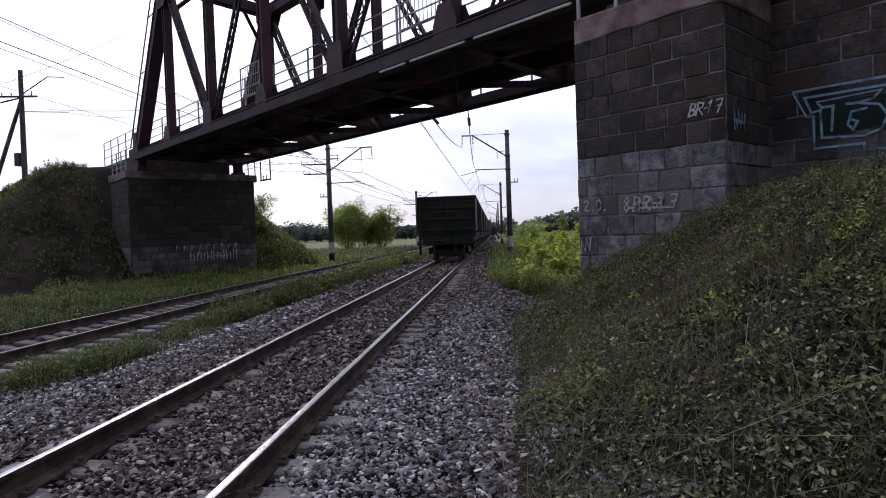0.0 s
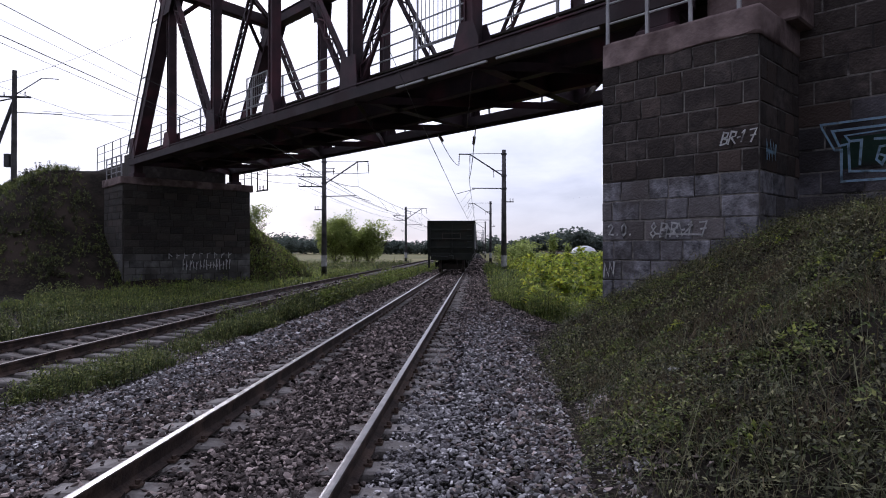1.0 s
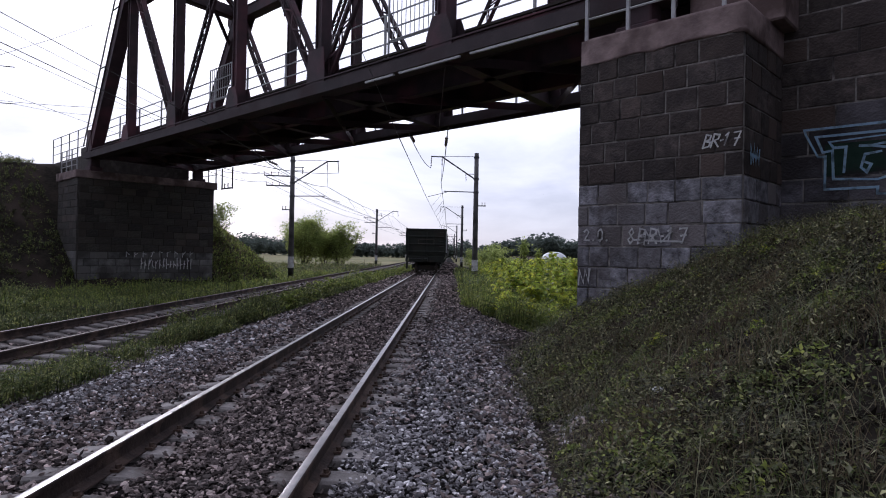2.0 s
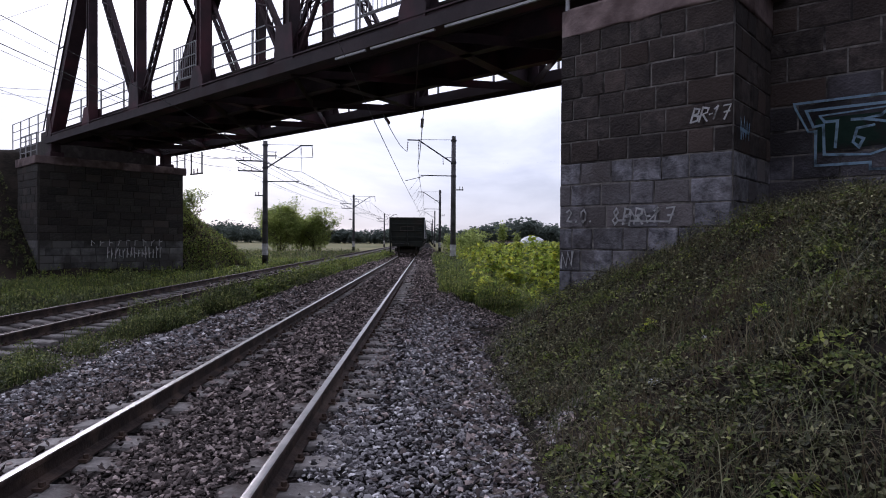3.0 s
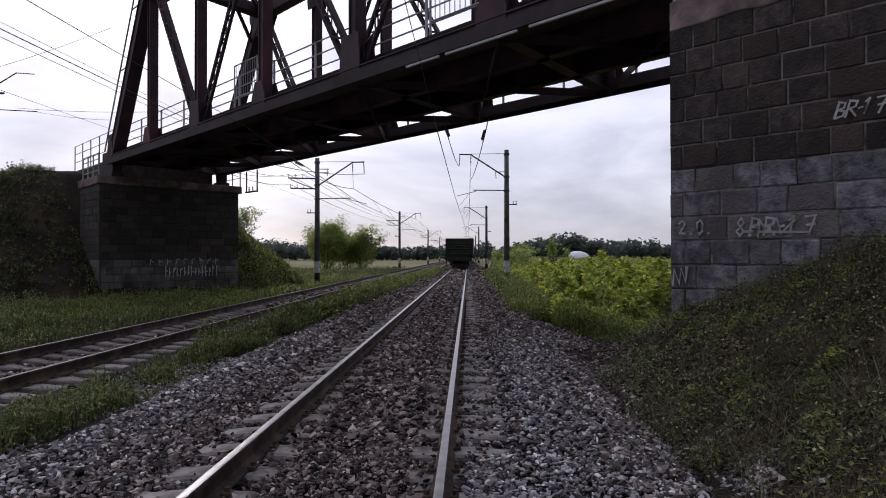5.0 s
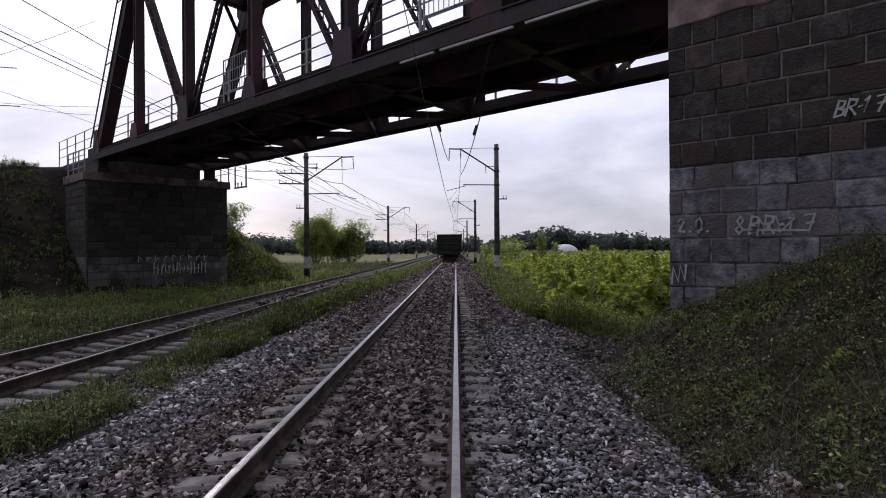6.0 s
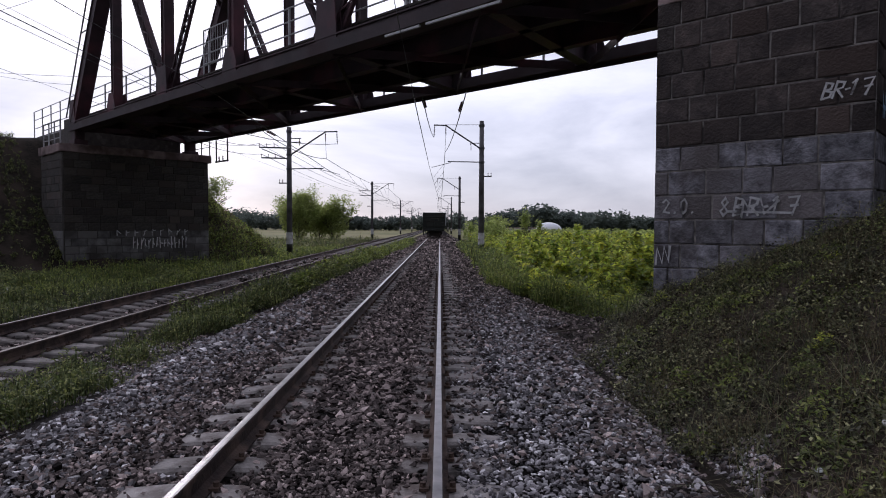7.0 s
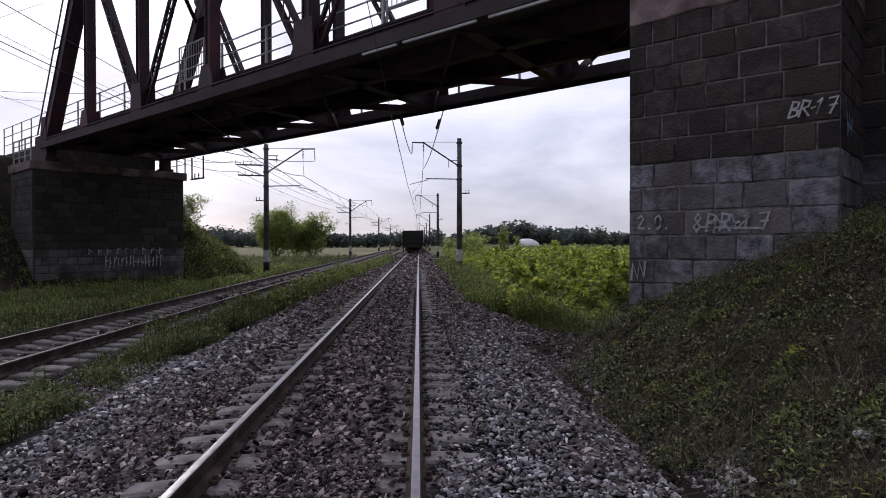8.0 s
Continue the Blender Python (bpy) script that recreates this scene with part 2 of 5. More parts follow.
M_GALV = material("dark_galvanised_steel", (0.05, 0.05, 0.055), (0.10, 0.10, 0.105), 4.0, 0.6, 0.1, metal=0.3)
M_INSUL = material("brown_insulator", (0.06, 0.03, 0.025), (0.10, 0.05, 0.04), 5.0, 0.35, 0)
M_WIRE = material("wire", (0.03, 0.03, 0.032), (0.06, 0.06, 0.06), 5.0, 0.6, 0)
M_WAGON = material("wagon_paint", (0.012, 0.015, 0.012), (0.030, 0.034, 0.028), 1.2, 0.75, 0.25, 15, stain=(0.035, 0.028, 0.022), stain_scale=0.9)
M_WHEEL = material("wheel_steel", (0.05, 0.04, 0.036), (0.12, 0.10, 0.09), 6.0, 0.6, 0.2, metal=0.5)
M_DOME = material("white_tent_membrane", (0.74, 0.76, 0.80), (0.86, 0.87, 0.90), 0.6, 0.55, 0)
M_DOME_BLUE = material("blue_tent_skirt", (0.05, 0.07, 0.16), (0.09, 0.11, 0.22), 0.8, 0.6, 0)
M_SHED = material("pale_shed_wall", (0.42, 0.40, 0.38), (0.56, 0.54, 0.52), 0.7, 0.8, 0.1)
M_FIELD = material("dry_field", (0.16, 0.155, 0.075), (0.29, 0.26, 0.135), 0.05, 0.95, 0.4, 3, stain=(0.14, 0.16, 0.07), stain_scale=0.02, spec=0.08)
M_LITTER = material("litter_plastic", (0.55, 0.56, 0.58), (0.75, 0.76, 0.78), 20.0, 0.5, 0.3)


# ---------------------------------------------------------------- mesh helpers
def finish(ob, parent, label=""):
    if parent is not None:
        ob.parent = parent
    if label:
        ob["label"] = label
    return ob


def part(name, bm, mat, parent=None, label="", smooth=False):
    me = bpy.data.meshes.new(name)
    bm.normal_update()
    bm.to_mesh(me)
    bm.free()
    for mm in (mat if isinstance(mat, (list, tuple)) else [mat]):
        me.materials.append(mm)
    if smooth:
        me.polygons.foreach_set("use_smooth", [True] * len(me.polygons))
    return finish(new(name, me), parent, label)


def raw(name, verts, faces, mat, parent=None, label="", smooth=False):
    """A mesh from arrays: verts (N, 3), faces (M, 3 or 4)."""
    verts, faces = np.asarray(verts, np.float32), np.asarray(faces, np.int32)
    me = bpy.data.meshes.new(name)
    k = faces.shape[1]
    me.vertices.add(len(verts))
    me.vertices.foreach_set("co", verts.ravel())
    me.loops.add(faces.size)
    me.loops.foreach_set("vertex_index", faces.ravel())
    me.polygons.add(len(faces))
    me.polygons.foreach_set("loop_start", np.arange(0, faces.size, k, dtype=np.int32))
    me.materials.append(mat)
    me.update(calc_edges=True)
    me.polygons.foreach_set("use_smooth", np.full(len(faces), bool(smooth)))
    return finish(new(name, me), parent, label)


def empty(name, m=None):
    ob = new(name)
    ob.empty_display_size = 0.3
    if m is not None:
        ob.matrix_basis = m
    return ob


def box(bm, x0, y0, z0, x1, y1, z1, bevel=0.0):
    vs = bmesh.ops.create_cube(bm, size=1.0, matrix=Matrix.LocRotScale(
        ((x0 + x1) / 2, (y0 + y1) / 2, (z0 + z1) / 2), None, (abs(x1 - x0), abs(y1 - y0), abs(z1 - z0))))["verts"]
    if bevel:
        es = list({e for v in vs for e in v.link_edges})
        bmesh.ops.bevel(bm, geom=es, offset=bevel, segments=1, affect="EDGES")


def frame_of(p0, p1, up=(0, 1, 0)):
    p0, p1 = Vector(p0), Vector(p1)
    d = p1 - p0
    z = d.normalized()
    x = Vector(up).cross(z)
    if x.length < 1e-4:
        x = Vector((1, 0, 0)).cross(z)
    x.normalize()
    y = z.cross(x)
    m = Matrix((x, y, z)).transposed().to_4x4()
    m.translation = (p0 + p1) / 2
    return m, d.length


def beam(bm, p0, p1, w, h, up=(0, 1, 0), bevel=0.0):
    """A straight bar: h thick along up, w thick across it."""
    m, n = frame_of(p0, p1, up)
    vs = bmesh.ops.create_cube(bm, size=1.0, matrix=m @ Matrix.Diagonal((w, h, n, 1)))["verts"]
    if bevel:
        bmesh.ops.bevel(bm, geom=list({e for v in vs for e in v.link_edges}), offset=bevel, segments=1, affect="EDGES")


def rod(bm, p0, p1, r0, r1=None, n=8):
    m, d = frame_of(p0, p1, (0.01, 1, 0.02))
    bmesh.ops.create_cone(bm, cap_ends=True, segments=n, radius1=r0, radius2=r0 if r1 is None else r1, depth=d, matrix=m)


def one(fn, *a, **k):
    bm = bmesh.new()
    fn(bm, *a, **k)
    return bm


def smooth_step(a, b, x):
    t = np.clip((x - a) / (b - a), 0, 1)
    return t * t * (3 - 2 * t)


def ripple(x, y, s):
    return (np.sin(x * 1.7 * s + 1.3) * np.cos(y * 1.3 * s + 0.4) + 0.6 * np.sin(x * 3.1 * s - y * 2.3 * s + 2.0)
            + 0.4 * np.cos(x * 5.3 * s + y * 4.7 * s)) / 2


def ground_z(x, y):
    """Height of the ground: level line, a grass bank beside it, the two bridge approaches."""
    x, y = np.asarray(x, float), np.asarray(y, float)
    u, v = CU * x + SU * y, -SU * x + CU * y
    z = np.full(x.shape, -0.60)
    z = z + 0.30 * smooth_step(-10.0, -8.0, x) * (1 - smooth_step(3.0, 4.6, x)) - 0.1 * (1 - smooth_step(-4.6, -3.4, x)) * smooth_step(-11.0, -8.0, x)
    z = z - 0.06 * smooth_step(-4.6, -4.0, x) * (1 - smooth_step(-3.2, -2.6, x))
    toe = 2.6 + 0.15 * np.sin(y * 0.9) + 0.30 * smooth_step(9.5, 12.2, y) + 1.2 * np.clip(y - 12.6, 0, None)
    bank = -0.30 + 0.6 * (x - toe)
    bank = np.where(bank > 1.8, 1.8 + 0.28 * (bank - 1.8), bank)
    bank = np.minimum(bank, 6.4)
    bank = np.minimum(bank, 6.4 - (v - 19.5) / 1.4)
    bank = bank + 0.07 * ripple(x, y, 0.9) * smooth_step(0, 0.8, bank)
    du = np.clip(u + 42.0, 0, None)
    dv = np.clip(10.7 - v, 0, None) + np.clip(v - 18.5, 0, None)
    cone = 6.7 - np.hypot(du, dv) / 1.2 + 0.25 * ripple(x, y, 0.35)
    cone = np.minimum(cone, 6.35 + 0.10 * ripple(x, y, 0.5))
    z = np.maximum(z, np.maximum(bank, cone))
    far = smooth_step(60, 140, np.hypot(x, y))
    return z + 0.04 * ripple(x, y, 0.5) * (1 - far) * (np.abs(x + 2.6) > 5.6)


def scatter(name, proto_v, proto_f, pos, size, mat, parent=None, tilt=1.0, label="", flat=1.0):
    """Many small copies of a solid, joined in one mesh, turned at random."""
    n = len(pos)
    k = len(proto_v)
    a, b, c = RNG.uniform(0, 6.283, n), RNG.normal(0, 0.7 * tilt, n), RNG.normal(0, 0.7 * tilt, n)
    ca, sa, cb, sb, cc, sc = np.cos(a), np.sin(a), np.cos(b), np.sin(b), np.cos(c), np.sin(c)
    r = np.empty((n, 3, 3))
    r[:, 0, 0], r[:, 0, 1], r[:, 0, 2] = ca * cb, ca * sb * sc - sa * cc, ca * sb * cc + sa * sc
    r[:, 1, 0], r[:, 1, 1], r[:, 1, 2] = sa * cb, sa * sb * sc + ca * cc, sa * sb * cc - ca * sc
    r[:, 2, 0], r[:, 2, 1], r[:, 2, 2] = -sb, cb * sc, cb * cc
    s = np.asarray(size)[:, None] * RNG.uniform(0.5, 1.4, (n, 3))
    s[:, 0] *= 1.0 + 0.35 * (flat < 1)
    s[:, 2] *= flat
    jit = proto_v[None] * RNG.uniform(0.58, 1.25, (n, k, 1))
    vv = np.einsum("nij,nkj->nki", r, jit * s[:, None, :]) + np.asarray(pos)[:, None, :]
    ff = (proto_f[None] + (np.arange(n) * k)[:, None, None]).reshape(-1, proto_f.shape[1])
    return raw(name, vv.reshape(-1, 3), ff, mat, parent, label)


def leaf_mesh(name, pos, size, mat, parent=None, label="", lift=0.5, slim=0.45):
    """Single leaves, each a folded diamond of its own, turned at random."""
    n = len(pos)
    size = np.broadcast_to(np.asarray(size, float), (n,)) * RNG.uniform(0.6, 1.4, n)
    a = RNG.uniform(0, 6.283, n)
    e = RNG.normal(lift, 0.45, n)
    d = np.stack([np.cos(a) * np.cos(e), np.sin(a) * np.cos(e), np.sin(e)], 1)
    w = np.stack([-np.sin(a), np.cos(a), RNG.normal(0, 0.5, n)], 1)
    w /= np.linalg.norm(w, axis=1)[:, None]
    up = np.cross(d, w)
    s = size[:, None]
    pos = np.asarray(pos)
    vv = np.stack([pos - d * s * 0.5, pos + w * s * slim * 0.5 + up * s * 0.08, pos + d * s * 0.5, pos - w * s * slim * 0.5 + up * s * 0.08], 1)
    base = (np.arange(n) * 4)[:, None]
    ff = np.concatenate([base + np.array([[0, 2, 1]]), base + np.array([[0, 3, 2]])], 0)
    return raw(name, vv.reshape(-1, 3), ff, mat, parent, label)


def blade_mesh(name, root, height, mat, parent=None, label="", width=0.012, lean=0.35):
    """Grass blades of two tapered joints, leaning at random."""
    n = len(root)
    h = np.broadcast_to(np.asarray(height, float), (n,)) * RNG.uniform(0.55, 1.35, n)
    a = RNG.uniform(0, 6.283, n)
    k = np.abs(RNG.normal(0, lean, n)) + 0.08
    w = np.stack([-np.sin(a), np.cos(a), np.zeros(n)], 1) * (np.broadcast_to(np.asarray(width, float), (n,)) * RNG.uniform(0.7, 1.3, n))[:, None]
    d = np.stack([np.cos(a), np.sin(a), np.zeros(n)], 1)
    hh = h[:, None]
    z = np.array([[0, 0, 1.0]])
    root = np.asarray(root)
    mid = root + z * hh * 0.55 + d * hh * (k * 0.35)[:, None]
    tip = root + z * hh * np.clip(1 - 0.45 * k, 0.1, 1)[:, None] + d * hh * (k * 1.2)[:, None]
    vv = np.stack([root - w * 0.5, root + w * 0.5, mid - w * 0.4, mid + w * 0.4, tip], 1)
    base = (np.arange(n) * 5)[:, None]
    ff = np.concatenate([base + np.array([[0, 1, 3]]), base + np.array([[0, 3, 2]]), base + np.array([[2, 3, 4]])], 0)
    return raw(name, vv.reshape(-1, 3), ff, mat, parent, label)


def on_ground(x, y, dz=0.0):
    return np.stack([x, y, ground_z(x, y) + dz], 1)


GOLDEN = 1.618
STONE_V = np.array([(0, a, c * GOLDEN) for a in (-1, 1) for c in (-1, 1)] + [(a, c * GOLDEN, 0) for a in (-1, 1) for c in (-1, 1)]
                   + [(c * GOLDEN, 0, a) for a in (-1, 1) for c in (-1, 1)]) * 0.29
STONE_F = np.array([f for f in itertools.combinations(range(12), 3)
                    if max(np.linalg.norm(STONE_V[f[p]] - STONE_V[f[q]]) for p, q in ((0, 1), (1, 2), (0, 2))) < 0.62])
for f in STONE_F:
    if np.dot(np.cross(STONE_V[f[1]] - STONE_V[f[0]], STONE_V[f[2]] - STONE_V[f[0]]), STONE_V[f[0]]) < 0:
        f[1], f[2] = f[2], f[1]
BLOCK_V = np.array([(a, b, c) for a in (-0.42, 0.42) for b in (-0.42, 0.42) for c in (-0.42, 0.42)])
BLOCK_F = np.array([(0, 1, 3), (0, 3, 2), (4, 6, 7), (4, 7, 5), (0, 4, 5), (0, 5, 1), (2, 3, 7), (2, 7, 6), (0, 2, 6), (0, 6, 4), (1, 5, 7), (1, 7, 3)])
CHIP_V = np.array([(0.6, 0, 0), (-0.6, 0, 0), (0, 0.6, 0), (0, -0.6, 0), (0, 0, 0.6), (0, 0, -0.6)])
CHIP_F = np.array([(0, 2, 4), (2, 1, 4), (1, 3, 4), (3, 0, 4), (2, 0, 5), (1, 2, 5), (3, 1, 5), (0, 3, 5)])

# ---------------------------------------------------------------- ground
xs = np.concatenate([[-3000, -1500, -800, -450, -280, -180, -120, -90, -75], np.arange(-62, 42, 0.55), [46, 55, 70, 95, 130, 180, 260, 400, 700, 1400, 3000]])
ys = np.concatenate([[-3000, -1200, -500, -200, -100, -60, -40, -30], np.arange(-22, 80, 0.55), [84, 92, 105, 125, 150, 180, 220, 280, 380, 550, 900, 1600, 3000]])
gx, gy = np.meshgrid(xs, ys)
gv = np.stack([gx, gy, ground_z(gx, gy)], 2).reshape(-1, 3)
ii = np.arange(len(ys) - 1)[:, None] * len(xs) + np.arange(len(xs) - 1)[None]
gf = np.stack([ii, ii + 1, ii + 1 + len(xs), ii + len(xs)], 2).reshape(-1, 4)
ground = tagged(raw("ground", gv, gf, M_SOIL, smooth=True), "rough grassy earth with a bank beside the railway", "ground", kind="structure")
ground.data.materials.append(M_FIELD)
mid = gv[gf].mean(1)
is_field = (((mid[:, 1] > 58) & (mid[:, 0] < -13)) | (mid[:, 1] > 110) | (mid[:, 0] < -62)).astype(np.int32)
ground.data.polygons.foreach_set("material_index", is_field)


def ballast_bed(name, x0, x1, label, low=0.0):
    """A low crowned bed of fines under the loose stones, its colour darkened as the shade in their gaps."""
    yy = np.concatenate([np.arange(-25, 40, 0.5), np.arange(40, 420, 8.0)])
    tt = np.linspace(0, 1, 13)
    edge = 0.16 * np.sin(yy * 0.8) + 0.1 * np.sin(yy * 2.1 + 1)
    X = x0 + (x1 - x0) * tt[None] + edge[:, None] * np.where(tt > 0.5, 1, -1)[None] * (np.abs(tt - 0.5) * 2)[None]
    Y = np.broadcast_to(yy[:, None], X.shape)
    shoulder = np.abs(tt - 0.5) * 2
    Z = -0.245 - low - 0.19 * smooth_step(0.78, 1.0, shoulder)[None] + 0.012 * ripple(X, Y, 2.3)
    vv = np.stack([X, Y, Z], 2).reshape(-1, 3)
    i2 = np.arange(len(yy) - 1)[:, None] * 13 + np.arange(12)[None]
    f2 = np.stack([i2, i2 + 1, i2 + 14, i2 + 13], 2).reshape(-1, 4)
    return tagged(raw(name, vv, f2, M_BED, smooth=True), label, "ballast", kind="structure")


ballast_bed("ballast_bed_near", -3.35, 3.25, "crowned bed of ballast fines under the near track, near-black as gap shade")
ballast_bed("ballast_bed_far", -8.0, -4.2, "crowned bed of ballast fines under the far track, near-black as gap shade", 0.1)


def bed_z(x, y, x0, x1):
    s = np.abs((x - x0) / (x1 - x0) - 0.5) * 2
    return -0.245 - 0.19 * smooth_step(0.78, 1.0, s)


def strew(name, x0, x1, y0, y1, per_m2, size, mat, b0, b1, label, keep=None, lift=0.0):
    n = int((x1 - x0) * (y1 - y0) * per_m2)
    x, y = RNG.uniform(x0, x1, n), RNG.uniform(y0, y1, n)
    ok = np.ones(n, bool) if keep is None else keep(x, y)
    x, y = x[ok], y[ok]
    s = size * RNG.uniform(0.6, 1.45, len(x))
    z = bed_z(x, y, b0, b1) + (lift(x) if callable(lift) else lift) + RNG.uniform(-0.45, 0.75, len(x)) * s * 0.6
    z = np.maximum(z, ground_z(x, y) + s * 0.1)
    v, f = (STONE_V, STONE_F) if per_m2 > 950 else (BLOCK_V, BLOCK_F) if per_m2 > 700 else (CHIP_V, CHIP_F)
    return tagged(scatter(name, v, f, np.stack([x, y, z], 1), s, mat, tilt=0.55, flat=0.62), label, "gravel", kind="stuff")


def inner(x, y):
    return (np.abs(np.abs(x) - 0.795) > 0.085)


def ragged(x, y):
    return (x + 0.5 * ripple(x * 0 + 1, y, 0.7) - 0.25 * ripple(x, y, 2.5) < 3.0)


def crown(x):
    return 0.052 * (1 - smooth_step(0.42, 0.60, np.abs(x))) + 0.010


def left_shoulder(x):
    return 0.018 - 0.012 * smooth_step(-1.6, -1.42, x)


def right_shoulder(x):
    return 0.055 - 0.034 * (1 - smooth_step(1.40, 1.60, x))


def greyer_out(x, y):
    return RNG.random(len(x)) < 0.15 + 0.75 * smooth_step(1.5, 2.7, np.abs(x))


def darker_in(x, y):
    return RNG.random(len(x)) < 1 - 0.72 * smooth_step(1.5, 2.7, np.abs(x))


LS = "loose grey crushed-stone ballast beside the rails"
LD = "rust-stained dark crushed stone between the rails"
def fades(y0, y1, also=None, grow=False):
    """Stones that thin out (or thicken) along the line."""
    def keep(x, y):
        k = smooth_step(y0, y1, y)
        ok = RNG.random(len(x)) < (k if grow else 1 - k)
        return ok & also(x, y) if also is not None else ok
    return keep


def inshore(x, y):
    return ragged(x, y) & (RNG.random(len(x)) < smooth_step(1.35, 2.6, x))


B = (-3.35, 3.25)
strew("gravel", 0.95, 3.5, 1.6, 8.2, 1020, 0.0325, M_GRAVEL, *B, LS, ragged, lift=0.055)
strew("gravel", 1.3, 3.6, 1.6, 13, 380, 0.046, M_GRAVEL_DIRTY, *B, LD, inshore, lift=0.058)
strew("gravel", 2.4, 3.5, 1.6, 13.5, 420, 0.042, M_GRAVEL_DIRTY, *B, LD, lambda x, y: RNG.random(len(x)) < 1 - smooth_step(2.6, 3.4, x), lift=0.05)
strew("gravel", 0.95, 3.5, 8.2, 26, 600, 0.042, M_GRAVEL, *B, LS, fades(11, 25, ragged), lift=right_shoulder)
strew("gravel", 0.9, 3.5, 9.5, 26, 320, 0.056, M_GRAVEL_DIRTY, *B, LD, fades(9.5, 20, ragged, True), lift=right_shoulder)
strew("gravel", 0.9, 3.1, 26, 44, 190, 0.075, M_GRAVEL_DIRTY, *B, LD, lift=right_shoulder)
strew("gravel", -0.9, 0.9, 2.2, 8.5, 980, 0.0325, M_GRAVEL_DIRTY, *B, LD, inner, lift=crown)
strew("gravel", -0.70, 0.70, 2.2, 16, 110, 0.042, M_GRAVEL_DIRTY, *B, LD, inner, lift=0.062)
strew("gravel", -1.5, -0.9, 3.0, 16, 60, 0.042, M_GRAVEL_DIRTY, *B, LD, lift=0.062)
strew("gravel", 0.9, 1.5, 7.5, 18, 120, 0.042, M_GRAVEL_DIRTY, *B, LD, lift=0.064)
strew("gravel", -0.9, 0.9, 8.5, 22, 400, 0.056, M_GRAVEL_DIRTY, *B, LD, inner, lift=crown)
strew("gravel", -0.9, 0.9, 22, 44, 130, 0.09, M_GRAVEL_DIRTY, *B, LD, inner, lift=crown)
strew("gravel", -3.2, -0.95, 3.0, 12, 900, 0.034, M_GRAVEL, *B, LS, greyer_out, lift=left_shoulder)
strew("gravel", -3.2, -0.95, 3.0, 12, 900, 0.034, M_GRAVEL_DIRTY, *B, LD, darker_in, lift=left_shoulder)
strew("gravel", -3.2, -0.95, 12, 26, 360, 0.066, M_GRAVEL, *B, LS, fades(11, 24, greyer_out), lift=left_shoulder)
strew("gravel", -3.0, -0.95, 12, 26, 300, 0.066, M_GRAVEL_DIRTY, *B, LD, fades(4, 20, None, True), lift=left_shoulder)
strew("gravel", -2.7, -0.95, 26, 44, 180, 0.075, M_GRAVEL_DIRTY, *B, LD, lift=left_shoulder)
strew("gravel", -4.7, -3.1, 2.5, 14, 380, 0.042, M_GRAVEL_DIRTY, *B, LD, lift=0.02)
strew("gravel", -4.7, -3.1, 2.5, 14, 240, 0.042, M_GRAVEL, *B, LS, lift=0.02)
strew("gravel", -0.9, 0.9, -10, 2.2, 150, 0.052, M_GRAVEL_DIRTY, *B, LD, inner, lift=crown)
strew("gravel", -3.2, -0.95, -10, 3.0, 150, 0.052, M_GRAVEL, *B, LS, lift=0.012)
strew("gravel", 0.95, 3.4, -10, 1.6, 150, 0.052, M_GRAVEL, *B, LS, ragged, lift=0.055)
strew("gravel", -7.6, -4.4, -10, 7, 120, 0.075, M_GRAVEL, -8.0, -4.2, LS, lift=-0.115)
strew("gravel", -7.6, -4.4, 7, 24, 130, 0.065, M_GRAVEL_DIRTY, -8.0, -4.2, LS, lift=-0.115)
strew("gravel", -7.2, -4.6, 24, 46, 80, 0.11, M_GRAVEL_DIRTY, -8.0, -4.2, LD, lift=-0.1)
strew("gravel", -2.9, 2.9, 44, 66, 46, 0.14, M_GRAVEL_DIRTY, *B, LD, inner, lift=0.02)
strew("gravel", -2.9, 2.9, 66, 120, 15, 0.23, M_GRAVEL_DIRTY, *B, LD, inner)
strew("gravel", 3.0, 6.2, 11.5, 19.5, 150, 0.05, M_GRAVEL_DIRTY, -9.0, 20.0, LD, lambda x, y: (ground_z(x, y) < 0.1) & (RNG.random(len(x)) < 1 - smooth_step(3.2, 6.2, x)), lift=-0.3)

# ---------------------------------------------------------------- tracks
def rail_profile():
    half = [(0.075, -0.180), (0.075, -0.168), (0.030, -0.152), (0.010, -0.135), (0.010, -0.055), (0.034, -0.040), (0.0365, -0.012), (0.030, -0.002), (0.015, 0.0)]
    return half + [(-a, b) for a, b in reversed(half)]


def make_rail(parent, x, label, head):
    prof = rail_profile()
    yy = [-40, 0, 20, 40, 80, 160, 320, 700]
    bm = bmesh.new()
    rings = [[bm.verts.new((x + a, y, b)) for a, b in prof] for y in yy]
    n = len(prof)
    for r0, r1 in zip(rings, rings[1:]):
        for i in range(n):
            f = bm.faces.new((r0[i], r1[i], r1[(i + 1) % n], r0[(i + 1) % n]))
            f.material_index = 0 if 7 <= i <= 9 else 1
    bmesh.ops.recalc_face_normals(bm, faces=bm.faces)
    return part("rail", bm, [head, M_RAILSIDE], parent, label)


